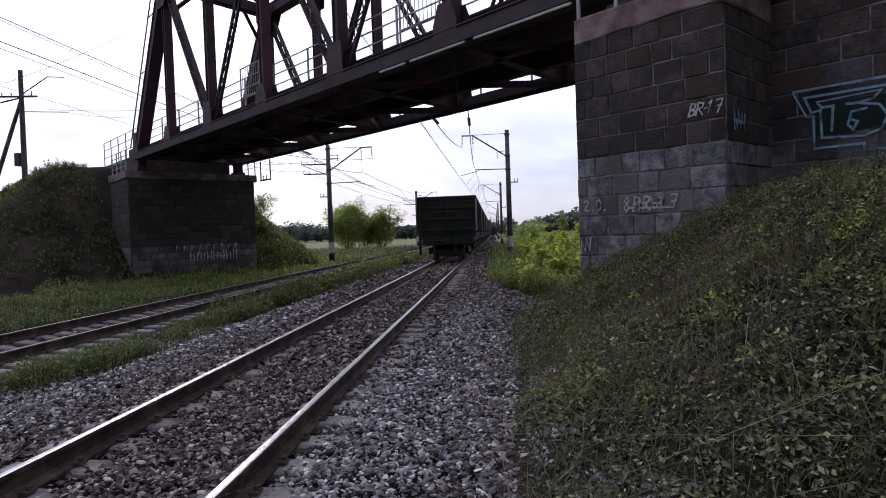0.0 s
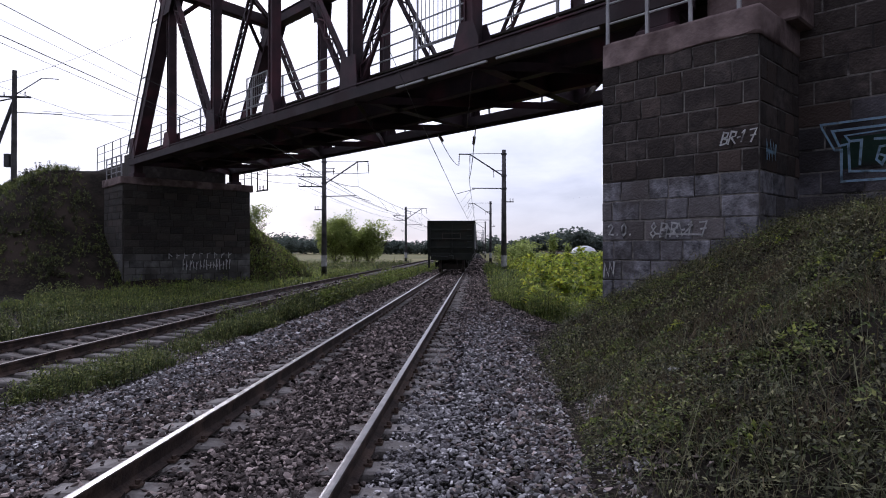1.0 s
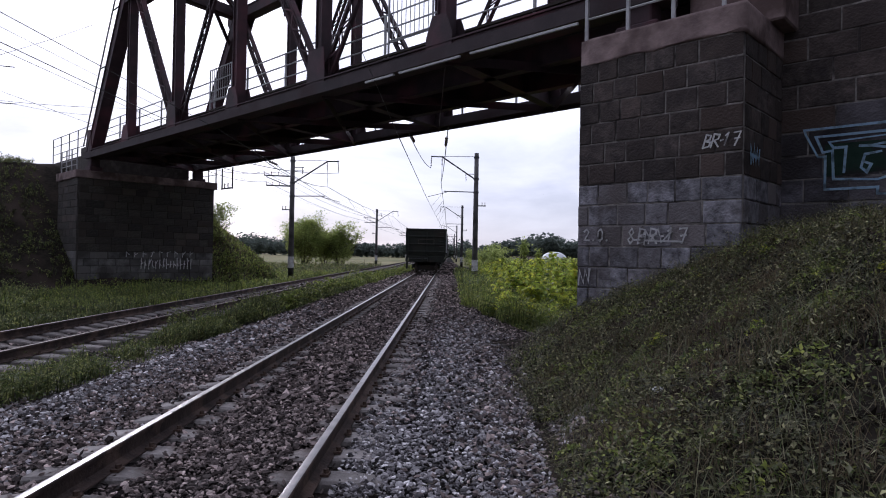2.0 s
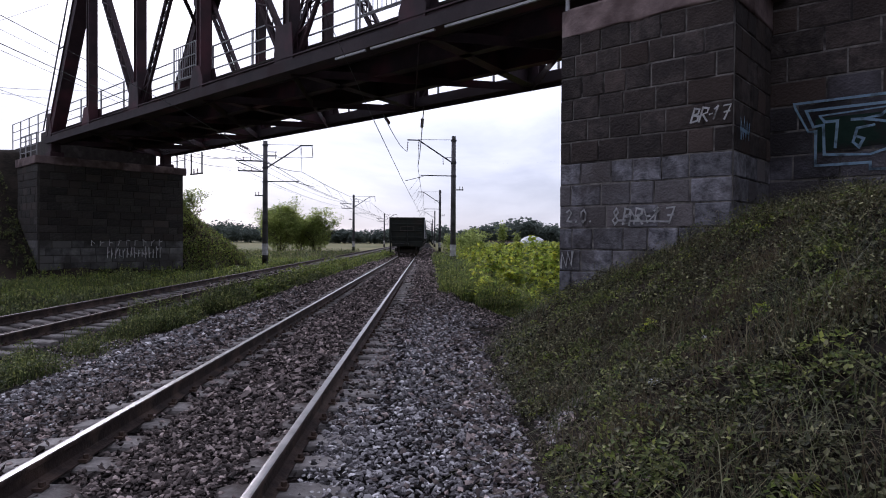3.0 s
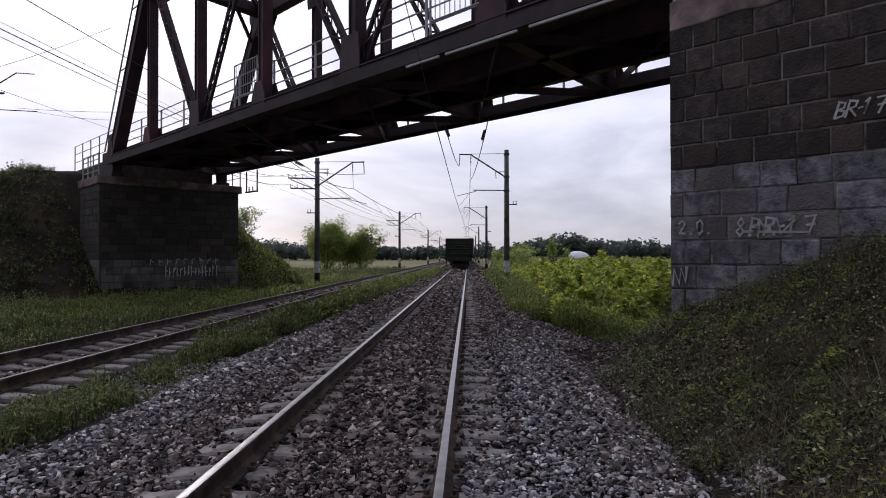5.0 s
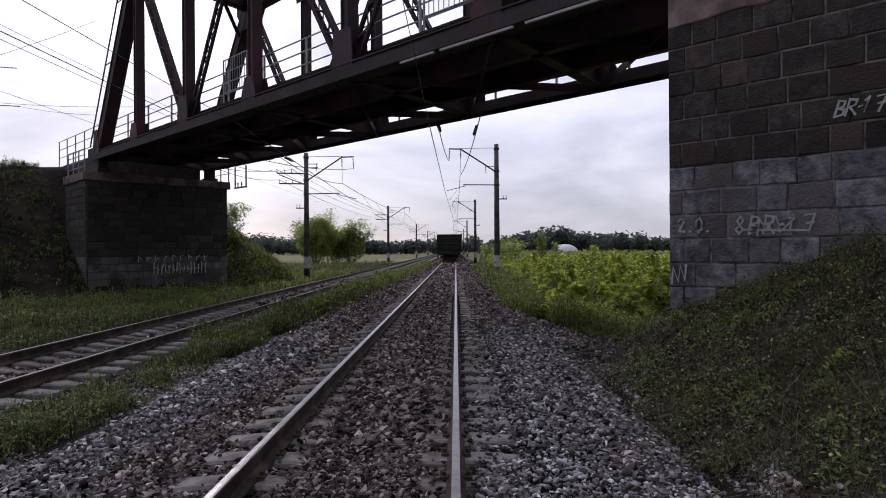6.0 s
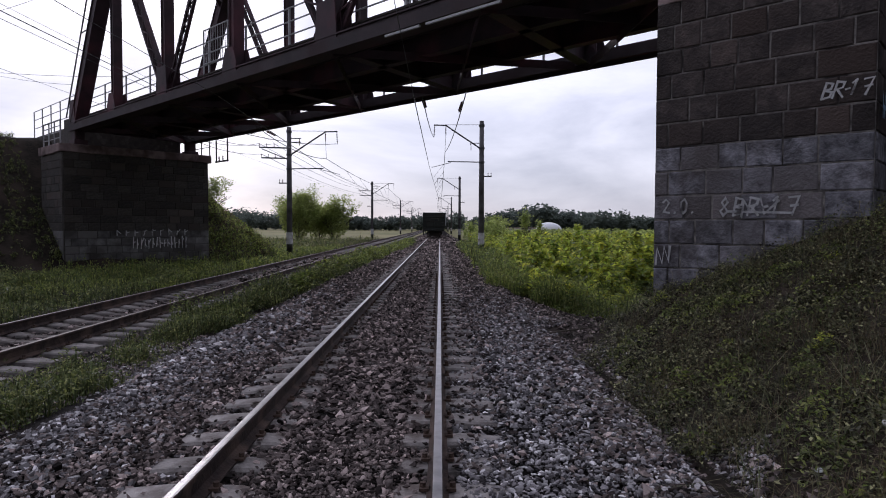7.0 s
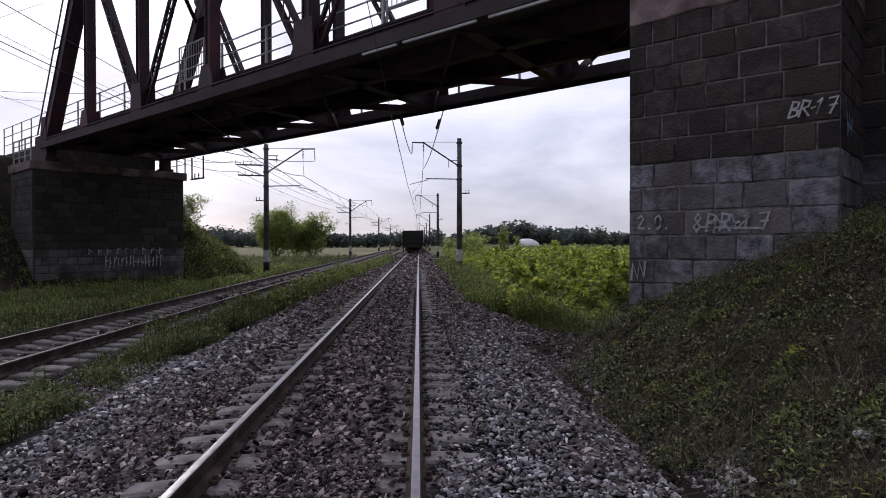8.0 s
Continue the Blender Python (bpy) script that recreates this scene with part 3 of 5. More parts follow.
def sleeper_mesh():
    """Pre-stressed concrete sleeper, lower in the middle, with sloping rail seats."""
    bm = bmesh.new()
    st = [(-1.35, -0.198, 0.125), (-1.05, -0.172, 0.135), (-0.55, -0.180, 0.13), (-0.35, -0.225, 0.115),
          (0.35, -0.225, 0.115), (0.55, -0.180, 0.13), (1.05, -0.172, 0.135), (1.35, -0.198, 0.125)]
    rings = []
    for x, z, w in st:
        rings.append([bm.verts.new(p) for p in ((x, -w - 0.02, -0.38), (x, -w, z - 0.02), (x, -w + 0.02, z), (x, w - 0.02, z), (x, w, z - 0.02), (x, w + 0.02, -0.38))])
    for a, b in zip(rings, rings[1:]):
        for i in range(5):
            bm.faces.new((a[i], b[i], b[i + 1], a[i + 1]))
    bm.faces.new(rings[0])
    bm.faces.new(list(reversed(rings[-1])))
    bmesh.ops.recalc_face_normals(bm, faces=bm.faces)
    me = bpy.data.meshes.new("sleeper")
    bm.to_mesh(me)
    bm.free()
    me.materials.append(M_SLEEPER)
    return me


def clip_mesh():
    """The bolted clamp on one side of a rail foot."""
    bm = bmesh.new()
    box(bm, 0.06, -0.045, -0.168, 0.125, 0.045, -0.148)
    rod(bm, (0.10, 0, -0.150), (0.10, 0, -0.118), 0.022, n=6)
    me = bpy.data.meshes.new("rail_clamp")
    bm.to_mesh(me)
    bm.free()
    me.materials.append(M_IRON)
    return me


SLEEPER, CLAMP = sleeper_mesh(), clip_mesh()


def make_track(x, y0, label, clamps, head, z=0.0):
    tr = tagged(empty("railway_track", pose(x, 0, z)), label, "railway track")
    make_rail(tr, -0.795, "rail with a worn head and rusty web", head)
    make_rail(tr, 0.795, "rail with a worn head and rusty web", head)
    rnd = random.Random(int(100 + x))
    for i in range(290):
        s = finish(new("sleeper", SLEEPER), tr)
        s.matrix_basis = pose(rnd.uniform(-0.02, 0.02), y0 + i * 0.535 + rnd.uniform(-0.02, 0.02), rnd.uniform(-0.012, 0.004), 0, 0, rnd.uniform(-0.8, 0.8))
        if i < clamps:
            for sx in (-0.795, 0.795):
                for half in (0, 180):
                    c = finish(new("rail_clamp", CLAMP), tr)
                    c.matrix_basis = pose(sx, y0 + i * 0.535, 0, 0, 0, half)
    bm = bmesh.new()
    for i in range(290, 800):
        yy = y0 + i * 0.535
        v = [bm.verts.new(p) for p in ((-1.35, yy - 0.12, -0.19), (1.35, yy - 0.12, -0.19), (1.35, yy + 0.12, -0.19), (-1.35, yy + 0.12, -0.19))]
        bm.faces.new(v)
    tagged(part("far_sleepers", bm, M_SLEEPER, tr), kind="stuff")
    return tr


make_track(0.0, -5.66, "straight railway track on concrete sleepers with shiny worn rails", 60, M_RAILHEAD)
make_track(-5.9, -9.7, "second railway track on concrete sleepers, half sunk in weeds", 50, M_RAILDULL, -0.1)


# ---------------------------------------------------------------- abutments
def brick_mesh(name, mat):
    """A rough-hewn block, 1 x 1 across and 0.12 m deep, with chipped edges."""
    bm = bmesh.new()
    rnd = random.Random(len(name))
    a = [bm.verts.new((sx * 0.5, 0.06, sz * 0.5)) for sx, sz in ((-1, -1), (1, -1), (1, 1), (-1, 1))]
    b = [bm.verts.new((sx * 0.5, -0.044, sz * 0.5)) for sx, sz in ((-1, -1), (1, -1), (1, 1), (-1, 1))]
    c = [bm.verts.new((sx * (0.475 + rnd.uniform(-0.015, 0.008)), -0.058 + rnd.uniform(-0.006, 0.006), sz * (0.462 + rnd.uniform(-0.022, 0.014)))) for sx, sz in ((-1, -1), (1, -1), (1, 1), (-1, 1))]
    m = bm.verts.new((rnd.uniform(-0.1, 0.1), -0.063, rnd.uniform(-0.1, 0.1)))
    for i in range(4):
        j = (i + 1) % 4
        bm.faces.new((a[i], a[j], b[j], b[i]))
        bm.faces.new((b[i], b[j], c[j], c[i]))
        bm.faces.new((c[i], c[j], m))
    bm.faces.new(list(reversed(a)))
    bmesh.ops.recalc_face_normals(bm, faces=bm.faces)
    me = bpy.data.meshes.new(name)
    bm.to_mesh(me)
    bm.free()
    me.materials.append(mat)
    return me


BRICKS_DARK = [brick_mesh("brick" + "i" * k, M_STONE) for k in range(7)]
BRICKS_GREY = [brick_mesh("brick_grey" + "i" * k, M_GREY) for k in range(7)]
BRICKS_DUST = [brick_mesh("brick_dusty" + "i" * k, M_DUST) for k in range(6)]
BRICKS_BAND = [brick_mesh("brick_band" + "i" * k, M_BAND) for k in range(5)]
BRICKS_SOOT = [brick_mesh("brick_sooty" + "i" * k, M_SOOT_SHADE) for k in range(5)]


def courses(parent, start, along, length, z0, z1, course, lengths, z_grey, seed, upper=None, lower=None, fuzz=0.0):
    """Blocks in courses on an upright face. start: a corner; along: 'u' (+x) or 'v' (+y) of the bridge's own space."""
    rnd = random.Random(seed)
    rows = int(round((z1 - z0) / course))
    hh = (z1 - z0) / rows
    for r in range(rows):
        z = z0 + (r + 0.5) * hh
        at = 0.0
        cut = rnd.uniform(*lengths) * (0.5 if r % 2 else 1.0)
        while at < length - 0.03:
            w = min(cut, length - at)
            if length - at - w < 0.2:
                w = length - at
            me = rnd.choice((lower or BRICKS_GREY) if z < z_grey + rnd.uniform(-fuzz, fuzz) else (upper or BRICKS_DARK))
            ob = finish(new("brick", me), parent)
            mid = at + w / 2
            sc = Matrix.Diagonal((w - 0.021, 1.0 + rnd.uniform(-0.04, 0.1), hh - 0.020, 1))
            sc = pose(0, rnd.uniform(-0.007, 0.003), rnd.uniform(-0.004, 0.004), rnd.uniform(-0.7, 0.7), rnd.uniform(-0.5, 0.5), rnd.uniform(-0.6, 0.6)) @ sc
            if along == "u":
                ob.matrix_basis = pose(start[0] + mid, start[1], z) @ sc
            elif along == "v-":     # face looks towards -u
                ob.matrix_basis = pose(start[0], start[1] + mid, z, 0, 0, -90) @ sc
            else:                   # face looks towards +u
                ob.matrix_basis = pose(start[0], start[1] + mid, z, 0, 0, 90) @ sc
            at += w
            cut = rnd.uniform(*lengths)


def cap_slab(bm, u0, u1, v0, v1, z0, z1, seed):
    """Cast cap with a rounded, chipped lower lip."""
    rnd = random.Random(seed)
    box(bm, u0, v0, z0, u1, v1, z1)
    bmesh.ops.subdivide_edges(bm, edges=bm.edges[:], cuts=9, use_grid_fill=True)
    for v in bm.verts:
        if v.co.z < z0 + 0.05:
            v.co.z += rnd.uniform(-0.05, 0.03)
        else:
            v.co += Vector((rnd.uniform(-0.004, 0.004), rnd.uniform(-0.004, 0.004), rnd.uniform(-0.004, 0.004)))


# abutment beside the bank: front towards -u, pilaster 2.8 m long, wing wall set back
A_U0, A_U1, A_V0, A_V1 = -5.64, -2.86, 12.15, 19.0
near_abut = tagged(empty("bridge_abutment", BRIDGE), "dark weathered block-stone bridge abutment with a grey lower band and graffiti", "abutment", "bridge abutments")
bm = bmesh.new()
box(bm, A_U0 + 0.012, A_V0 - 0.046, -1.2, A_U1 + 0.044, A_V1 - 0.05, 5.0)
part("core", bm, M_MORTAR, near_abut)
bm = bmesh.new()
box(bm, A_U1 - 0.4, 14.003, -1.2, 9.0, A_V1 - 0.6, 7.4)
part("wing_wall", bm, M_MORTAR, near_abut, "set-back masonry wing wall")
bm = bmesh.new()
cap_slab(bm, A_U0 - 0.07, A_U1 + 0.08, A_V0 - 0.08, A_V1 + 0.08, 5.0, 5.44, 3)
for q in bm.verts:     # the rounded outer corner
    d = Vector((A_U0 - 0.07 + 0.22 - q.co.x, A_V0 - 0.08 + 0.22 - q.co.y, 0))
    if d.x > 0 and d.y > 0 and d.length > 0.22:
        k = 1 - 0.22 / d.length
        q.co.x += d.x * k
        q.co.y += d.y * k
part("cap", bm, M_CONCRETE, near_abut, "chipped reddish concrete cap", True)
bm = bmesh.new()
box(bm, A_U1 - 1.25, 13.2, 5.44, A_U1 + 0.3, 18.4, 7.5, 0.03)
part("ballast_wall", bm, M_CONCRETE, near_abut)

far_abut = tagged(empty("bridge_abutment", BRIDGE), "dark sooty block-stone bridge abutment with a painted grey base band", "abutment", "bridge abutments")
F_U0, F_U1 = -37.0, -33.8
bm = bmesh.new()
box(bm, F_U0, 11.965, -1.2, F_U1 + 0.034, 18.95, 4.98)
part("core", bm, M_SOOT_SHADE, far_abut)
bm = bmesh.new()
box(bm, -47.0, 13.6, -1.2, F_U0 + 0.3, 17.6, 6.75)
part("wing_wall", bm, M_SOOT_SHADE, far_abut, "set-back masonry wing wall")
bm = bmesh.new()
cap_slab(bm, F_U0 - 0.05, F_U1 + 0.1, 11.85, 19.12, 4.98, 5.36, 5)
part("cap", bm, M_CONCRETE, far_abut, "stained concrete cap", True)
# dark masonry colour here stands for the shadow under the bridge end
bm = bmesh.new()
box(bm, F_U0 - 0.1, 13.0, 5.36, F_U0 + 1.4, 18.3, 6.9, 0.03)
part("ballast_wall", bm, M_SOOT_SHADE, far_abut)


# ---------------------------------------------------------------- truss bridge
V0, V1 = 12.8, 18.5
PU = [-34.3 + 4.92 * i for i in range(7)]
ZB, ZT = 6.25, 13.9
FAR = [u - 0.8 for u in PU]     # the far truss stands back along the slant
bridge = tagged(empty("truss_bridge", BRIDGE), "dark maroon riveted steel through-truss railway bridge crossing at a slant", "bridge")


def laced(p0, p1, w, d, pitch=0.42):
    """Two channels joined by zigzag lacing bars on both sides. w: spread in the truss plane, d: thickness across it."""
    bm = bmesh.new()
    m, n = frame_of(p0, p1, (0, 1, 0))
    x = m.to_3x3() @ Vector((1, 0, 0))
    y = Vector((0, 1, 0))
    z = m.to_3x3() @ Vector((0, 0, 1))
    p0, p1 = Vector(p0), Vector(p1)
    for s in (-1, 1):
        o = x * (s * (w / 2 - 0.03))
        beam(bm, p0 + o, p1 + o, 0.06, d)
        for sy in (-1, 1):
            o2 = x * (s * (w / 2 - 0.045)) + y * (sy * (d / 2 - 0.015))
            beam(bm, p0 + o2, p1 + o2, 0.085, 0.03)
    k = max(2, int(n / pitch))
    for sy in (-1, 1):
        for i in range(k):
            a = p0 + z * (n * i / k) + x * ((w / 2 - 0.06) * (1 if i % 2 else -1)) + y * (sy * d / 2)
            b = p0 + z * (n * (i + 1) / k) - x * ((w / 2 - 0.06) * (1 if i % 2 else -1)) + y * (sy * d / 2)
            beam(bm, a, b, 0.05, 0.014)
    return bm


def section(p0, p1, prof, up=(0, 1, 0)):
    """A rolled or built-up bar: the outline prof (across, along up) drawn from p0 to p1."""
    bm = bmesh.new()
    m, n = frame_of(p0, p1, up)
    a = [bm.verts.new(m @ Vector((x, y, -n / 2))) for x, y in prof]
    b = [bm.verts.new(m @ Vector((x, y, n / 2))) for x, y in prof]
    bm.faces.new(a)
    bm.faces.new(list(reversed(b)))
    for i in range(len(prof)):
        j = (i + 1) % len(prof)
        bm.faces.new((a[i], b[i], b[j], a[j]))
    bmesh.ops.recalc_face_normals(bm, faces=bm.faces)
    return bm


def boxed(p0, p1, w, d):
    """Built-up box member with cover-plate edges standing proud. w: in the truss plane, d: across it."""
    x, y, e, f = w / 2, d / 2, 0.04, 0.05
    return section(p0, p1, [(-x, -y - f), (-x + e, -y - f), (-x + e, -y), (x - e, -y), (x - e, -y - f), (x, -y - f),
                            (x, y + f), (x - e, y + f), (x - e, y), (-x + e, y), (-x + e, y + f), (-x, y + f)])


def eye_beam(p0, p1, depth, width, up):
    """I section: depth across up, flanges width along up."""
    x, y, e, t = depth / 2, width / 2, 0.03, 0.02
    return section(p0, p1, [(-x, -y), (-x + e, -y), (-x + e, -t), (x - e, -t), (x - e, -y), (x, -y),
                            (x, y), (x - e, y), (x - e, t), (-x + e, t), (-x + e, y), (-x, y)], up)


def plate(v, pts, thick=0.03):
    """Gusset plate in a truss plane, from its outline in u and z."""
    bm = bmesh.new()
    a = [bm.verts.new((u, v - thick / 2, z)) for u, z in pts]
    b = [bm.verts.new((u, v + thick / 2, z)) for u, z in pts]
    bm.faces.new(a)
    bm.faces.new(list(reversed(b)))
    for i in range(len(pts)):
        j = (i + 1) % len(pts)
        bm.faces.new((a[i], b[i], b[j], a[j]))
    bmesh.ops.recalc_face_normals(bm, faces=bm.faces)
    return bm


for v, zc, hc, P in ((V0, ZB, 0.40, PU), (V1, ZB + 0.06, 0.20, FAR)):
    part("bottom_chord", boxed((P[0] - 0.5, v, zc), (P[6] + 0.5, v, zc), hc, 0.46), M_STEEL, bridge)
    for s in (-1, 1):
        bm = bmesh.new()
        beam(bm, (P[0] - 0.5, v + s * 0.30, zc - 0.08), (P[6] + 0.5, v + s * 0.30, zc - 0.08), 0.29, 0.02)
        part("chord_flange", bm, M_FLANGE, bridge, "flange plate in a lighter colour, as if lit")
    part("top_chord", boxed((P[1] - 0.2, v, ZT), (P[5] + 0.2, v, ZT), 0.55, 0.46), M_STEEL, bridge)
    part("end_post", boxed((P[0], v, ZB), (P[1], v, ZT), 0.60, 0.46), M_STEEL, bridge)
    part("end_post", boxed((P[6], v, ZB), (P[5], v, ZT), 0.60, 0.46), M_STEEL, bridge)
    for a, b in ((1, 2), (3, 2), (3, 4), (5, 4)):
        part("diagonal", laced((P[a], v, ZT), (P[b], v, ZB), 0.44, 0.10 if a > b else 0.20), M_STEEL, bridge, "laced steel diagonal")
    for i in range(1, 6):
        part("vertical", boxed((P[i], v, ZB), (P[i], v, ZT), 0.30, 0.26), M_STEEL, bridge)
    for i in range(7):
        w, e = (0.44, 0.37) if i in (2, 4) else (0.42, 0.22)
        top = 1.0 if i in (2, 4) else (0.75 if i % 6 else 1.1)
        pts = [(P[i] - w, zc - 0.19), (P[i] + w, zc - 0.19), (P[i] + w, 6.6), (P[i] + e, 6.35 + top), (P[i] - e, 6.35 + top), (P[i] - w, 6.6)]
        for s in (-1, 1):
            part("gusset", plate(v + s * 0.25, pts), M_STEEL, bridge)
    for i in range(1, 6):
        w = 0.95 if i in (1, 3, 5) else 0.45
        pts = [(P[i] - w, 14.1), (P[i] + w, 14.1), (P[i] + w, 13.6), (P[i] + 0.35, 12.7), (P[i] - 0.35, 12.7), (P[i] - w, 13.6)]
        for s in (-1, 1):
            part("gusset", plate(v + s * 0.25, pts), M_STEEL, bridge)
# top bracing
for i in range(1, 6):
    part("top_strut", laced((PU[i], V0, ZT - 0.1), (FAR[i], V1, ZT - 0.1), 0.36, 0.3, 0.5), M_STEEL, bridge)
    if i < 5:
        for (a, pa), (b, pb) in (((V0, PU), (V1, FAR)), ((V1, FAR), (V0, PU))):
            part("top_brace", laced((pa[i], a, ZT + 0.05), (pb[i + 1], b, ZT + 0.05), 0.24, 0.16, 0.5), M_STEEL, bridge)
for i, j in ((0, 1), (6, 5)):
    def along_post(k):
        return (PU[i] + (PU[j] - PU[i]) * k, ZB + (ZT - ZB) * k)
    u, z = along_post(1.0)
    bm = bmesh.new()
    beam(bm, (u, V0, z), (u - 0.8, V1, z), 0.5, 0.55)
    part("portal_strut", bm, M_STEEL, bridge)
    for va, vb, du in ((V0, V0 + 1.4, 0.0), (V1, V1 - 1.4, -0.8)):
        u2, z2 = along_post(0.80)
        bm = bmesh.new()
        beam(bm, (u2 + du, va, z2), (u + du, vb, z - 0.2), 0.16, 0.16)
        part("knee_brace", bm, M_STEEL, bridge)
# floor: cross beams, stringers, bridge timbers, plank walkways
for i in range(7):
    part("cross_beam", eye_beam((PU[i], V0, 6.42), (FAR[i], V1, 6.42), 0.62, 0.34, (1, 0, 0)), M_STEEL, bridge)
for v in (14.75, 16.55):
    part("stringer", eye_beam((PU[0] - 0.4, v, 6.42), (PU[6] + 0.4, v, 6.42), 0.62, 0.26, (0, 1, 0)), M_STEEL, bridge)
for i in range(6):
    for (a, pa), (b, pb) in (((V0, PU), (V1, FAR)), ((V1, FAR), (V0, PU))):
        bm = bmesh.new()
        beam(bm, (pa[i], a, 6.10), (pb[i + 1], b, 6.10), 0.02, 0.22, (0, 0, 1))
        part("lateral_brace", bm, M_STEEL, bridge)
bm = bmesh.new()
box(bm, PU[0] - 0.5, 14.1, 6.76, PU[6] + 0.5, 16.85, 6.96)
for k in range(int(30.4 / 0.36)):
    u = PU[0] - 0.45 + k * 0.36
    box(bm, u, 13.95, 6.755, u + 0.22, 16.95, 6.985)
tagged(part("bridge_timbers", bm, M_TIMBER, bridge, "dark timber bridge sleepers"), kind="stuff")
for k in range(6):
    for i in range(6):
        bm = bmesh.new()
        a = 13.05 + k * 0.155
        box(bm, PU[i] - 0.02, a, 6.74, PU[i + 1] - 0.04, a + 0.145, 6.80)
        part("walkway_plank", bm, M_TIMBER, bridge)


def railing(parent, v, u0, u1, z, bars, height, step, r=0.022):
    n = max(1, round((u1 - u0) / step))
    for i in range(n + 1):
        u = u0 + (u1 - u0) * i / n
        part("railing_post", one(beam, (u, v, z - 0.12), (u, v, z + height), 0.06, 0.05), M_RAILING, parent)
    for k in range(bars):
        h = z + height * (k + 1) / bars - 0.02
        part("railing_bar", one(rod, (u0, v, h), (u1, v, h), r, n=6), M_RAILING, parent)


railing(bridge, 13.12, PU[0] + 0.2, PU[6] - 0.2, 6.75, 3, 1.15, 2.46)
railing(bridge, 18.95, PU[0] + 0.2, PU[6] - 0.2, 6.75, 3, 1.15, 2.46)
for u0, u1, top in ((-22.3, -20.65, 8.3), (-12.1, -10.45, 8.6)):
    for k in range(11):
        u = u0 + (u1 - u0) * k / 10
        part("refuge_bar", one(rod, (u, 13.1, 7.1), (u, 13.1, top), 0.012, n=6), M_RAILING, bridge)
    for z in (7.15, top):
        part("refuge_rail", one(rod, (u0, 13.1, z), (u1, 13.1, z), 0.022, n=6), M_RAILING, bridge)
    for u in (u0, u1):
        part("refuge_post", one(rod, (u, 13.1, 6.7), (u, 13.1, top + 0.02), 0.03, n=6), M_RAILING, bridge)
# conduit beside the far end post, with spacers
part("conduit", one(rod, (PU[0] - 1.35, V0 - 0.1, 6.8), (PU[1] - 1.3, V0 - 0.1, 14.6), 0.035, n=6), M_GALV, bridge)
part("conduit_bracket", one(rod, (PU[0] + 0.95, V0 - 0.1, 10.4), (PU[0] + 2.4, V0 - 0.1, 10.4), 0.03, n=6), M_GALV, bridge)
part("conduit_bracket", one(rod, (PU[0] + 2.5, V0 - 0.1, 12.9), (PU[0] + 4.1, V0 - 0.1, 12.9), 0.03, n=6), M_GALV, bridge)
# service pipe under the near flange, in broken lengths
for u0, u1 in ((-10.9, -8.9), (-8.6, -5.9), (-12.2, -11.1)):
    part("service_pipe", one(beam, (u0, 12.42, 5.93), (u1, 12.42, 5.93), 0.05, 0.05), M_RAILING, bridge, "pale service pipe")
# bearings on both abutments
for u, z in ((PU[0], 5.36), (PU[6], 5.44)):
    for v, du in ((V0, 0.0), (V1, -0.6)):
        u += du
        bm = bmesh.new()
        box(bm, u - 0.4, v - 0.3, z, u + 0.4, v + 0.3, z + 0.25, 0.03)
        box(bm, u - 0.25, v - 0.22, z + 0.25, u + 0.25, v + 0.22, 6.14, 0.03)
        part("bearing", bm, M_STEEL, bridge)
# guard rails on the caps and approaches
cap_rail = tagged(empty("cap_railing", BRIDGE), "light grey pipe railing on the abutment cap", "railing", "railings on the abutments")
railing(cap_rail, 12.22, A_U0 + 0.05, A_U1 - 0.3, 5.5, 3, 1.15, 0.85)
cap_rail = tagged(empty("cap_railing", BRIDGE), "light grey pipe railing on the abutment cap", "railing", "railings on the abutments")
railing(cap_rail, 12.05, F_U0 + 0.1, F_U1 - 0.5, 5.42, 4, 1.1, 0.8)
cap_rail = tagged(empty("cap_railing", BRIDGE), "light grey pipe railing along the bridge approach", "railing", "railings on the abutments")
railing(cap_rail, 13.7, -45.0, F_U0 + 0.2, 6.85, 3, 1.5, 1.6)
cap_rail = tagged(empty("cap_railing", BRIDGE), "small pipe railing with insulators at the cap's end", "railing", "railings on the abutments")
railing(cap_rail, 19.05, F_U1 - 1.8, F_U1 + 0.05, 5.4, 2, 0.9, 0.9)


# ---------------------------------------------------------------- overhead line
def wire(parent, pts, r=0.012, sag=0.0, name="wire", mat=None):
    """A wire along points with a little sag in each span."""
    cu = bpy.data.curves.new(name, "CURVE")
    cu.dimensions, cu.bevel_depth, cu.bevel_resolution = "3D", r, 1
    full = []
    for a, b in zip(pts, pts[1:]):
        a, b = Vector(a), Vector(b)
        n = 8 if sag else 1
        for i in range(n):
            t = i / n
            p = a.lerp(b, t)
            p.z -= sag * 4 * t * (1 - t)
            full.append(p)
    full.append(Vector(pts[-1]))
    sp = cu.splines.new("POLY")
    sp.points.add(len(full) - 1)
    for q, p in zip(sp.points, full):
        q.co = (*p, 1)
    cu.materials.append(mat or M_WIRE)
    dg = new(name, cu)
    me = bpy.data.meshes.new_from_object(dg.evaluated_get(bpy.context.evaluated_depsgraph_get()))
    bpy.data.objects.remove(dg)
    return finish(new(name, me), parent)


def insulator(parent, p0, p1, r=0.055, n=5):
    """A string of porcelain sheds between two points."""
    bm = bmesh.new()
    a, b = Vector(p0), Vector(p1)
    rod(bm, a, b, 0.018, n=6)
    for i in range(n):
        c = a.lerp(b, 0.2 + 0.6 * i / max(1, n - 1))
        d = (b - a).normalized() * 0.025
        rod(bm, c - d, c + d, r, r * 0.5, n=8)
    return part("insulator", bm, M_INSUL, parent, "brown porcelain insulator")


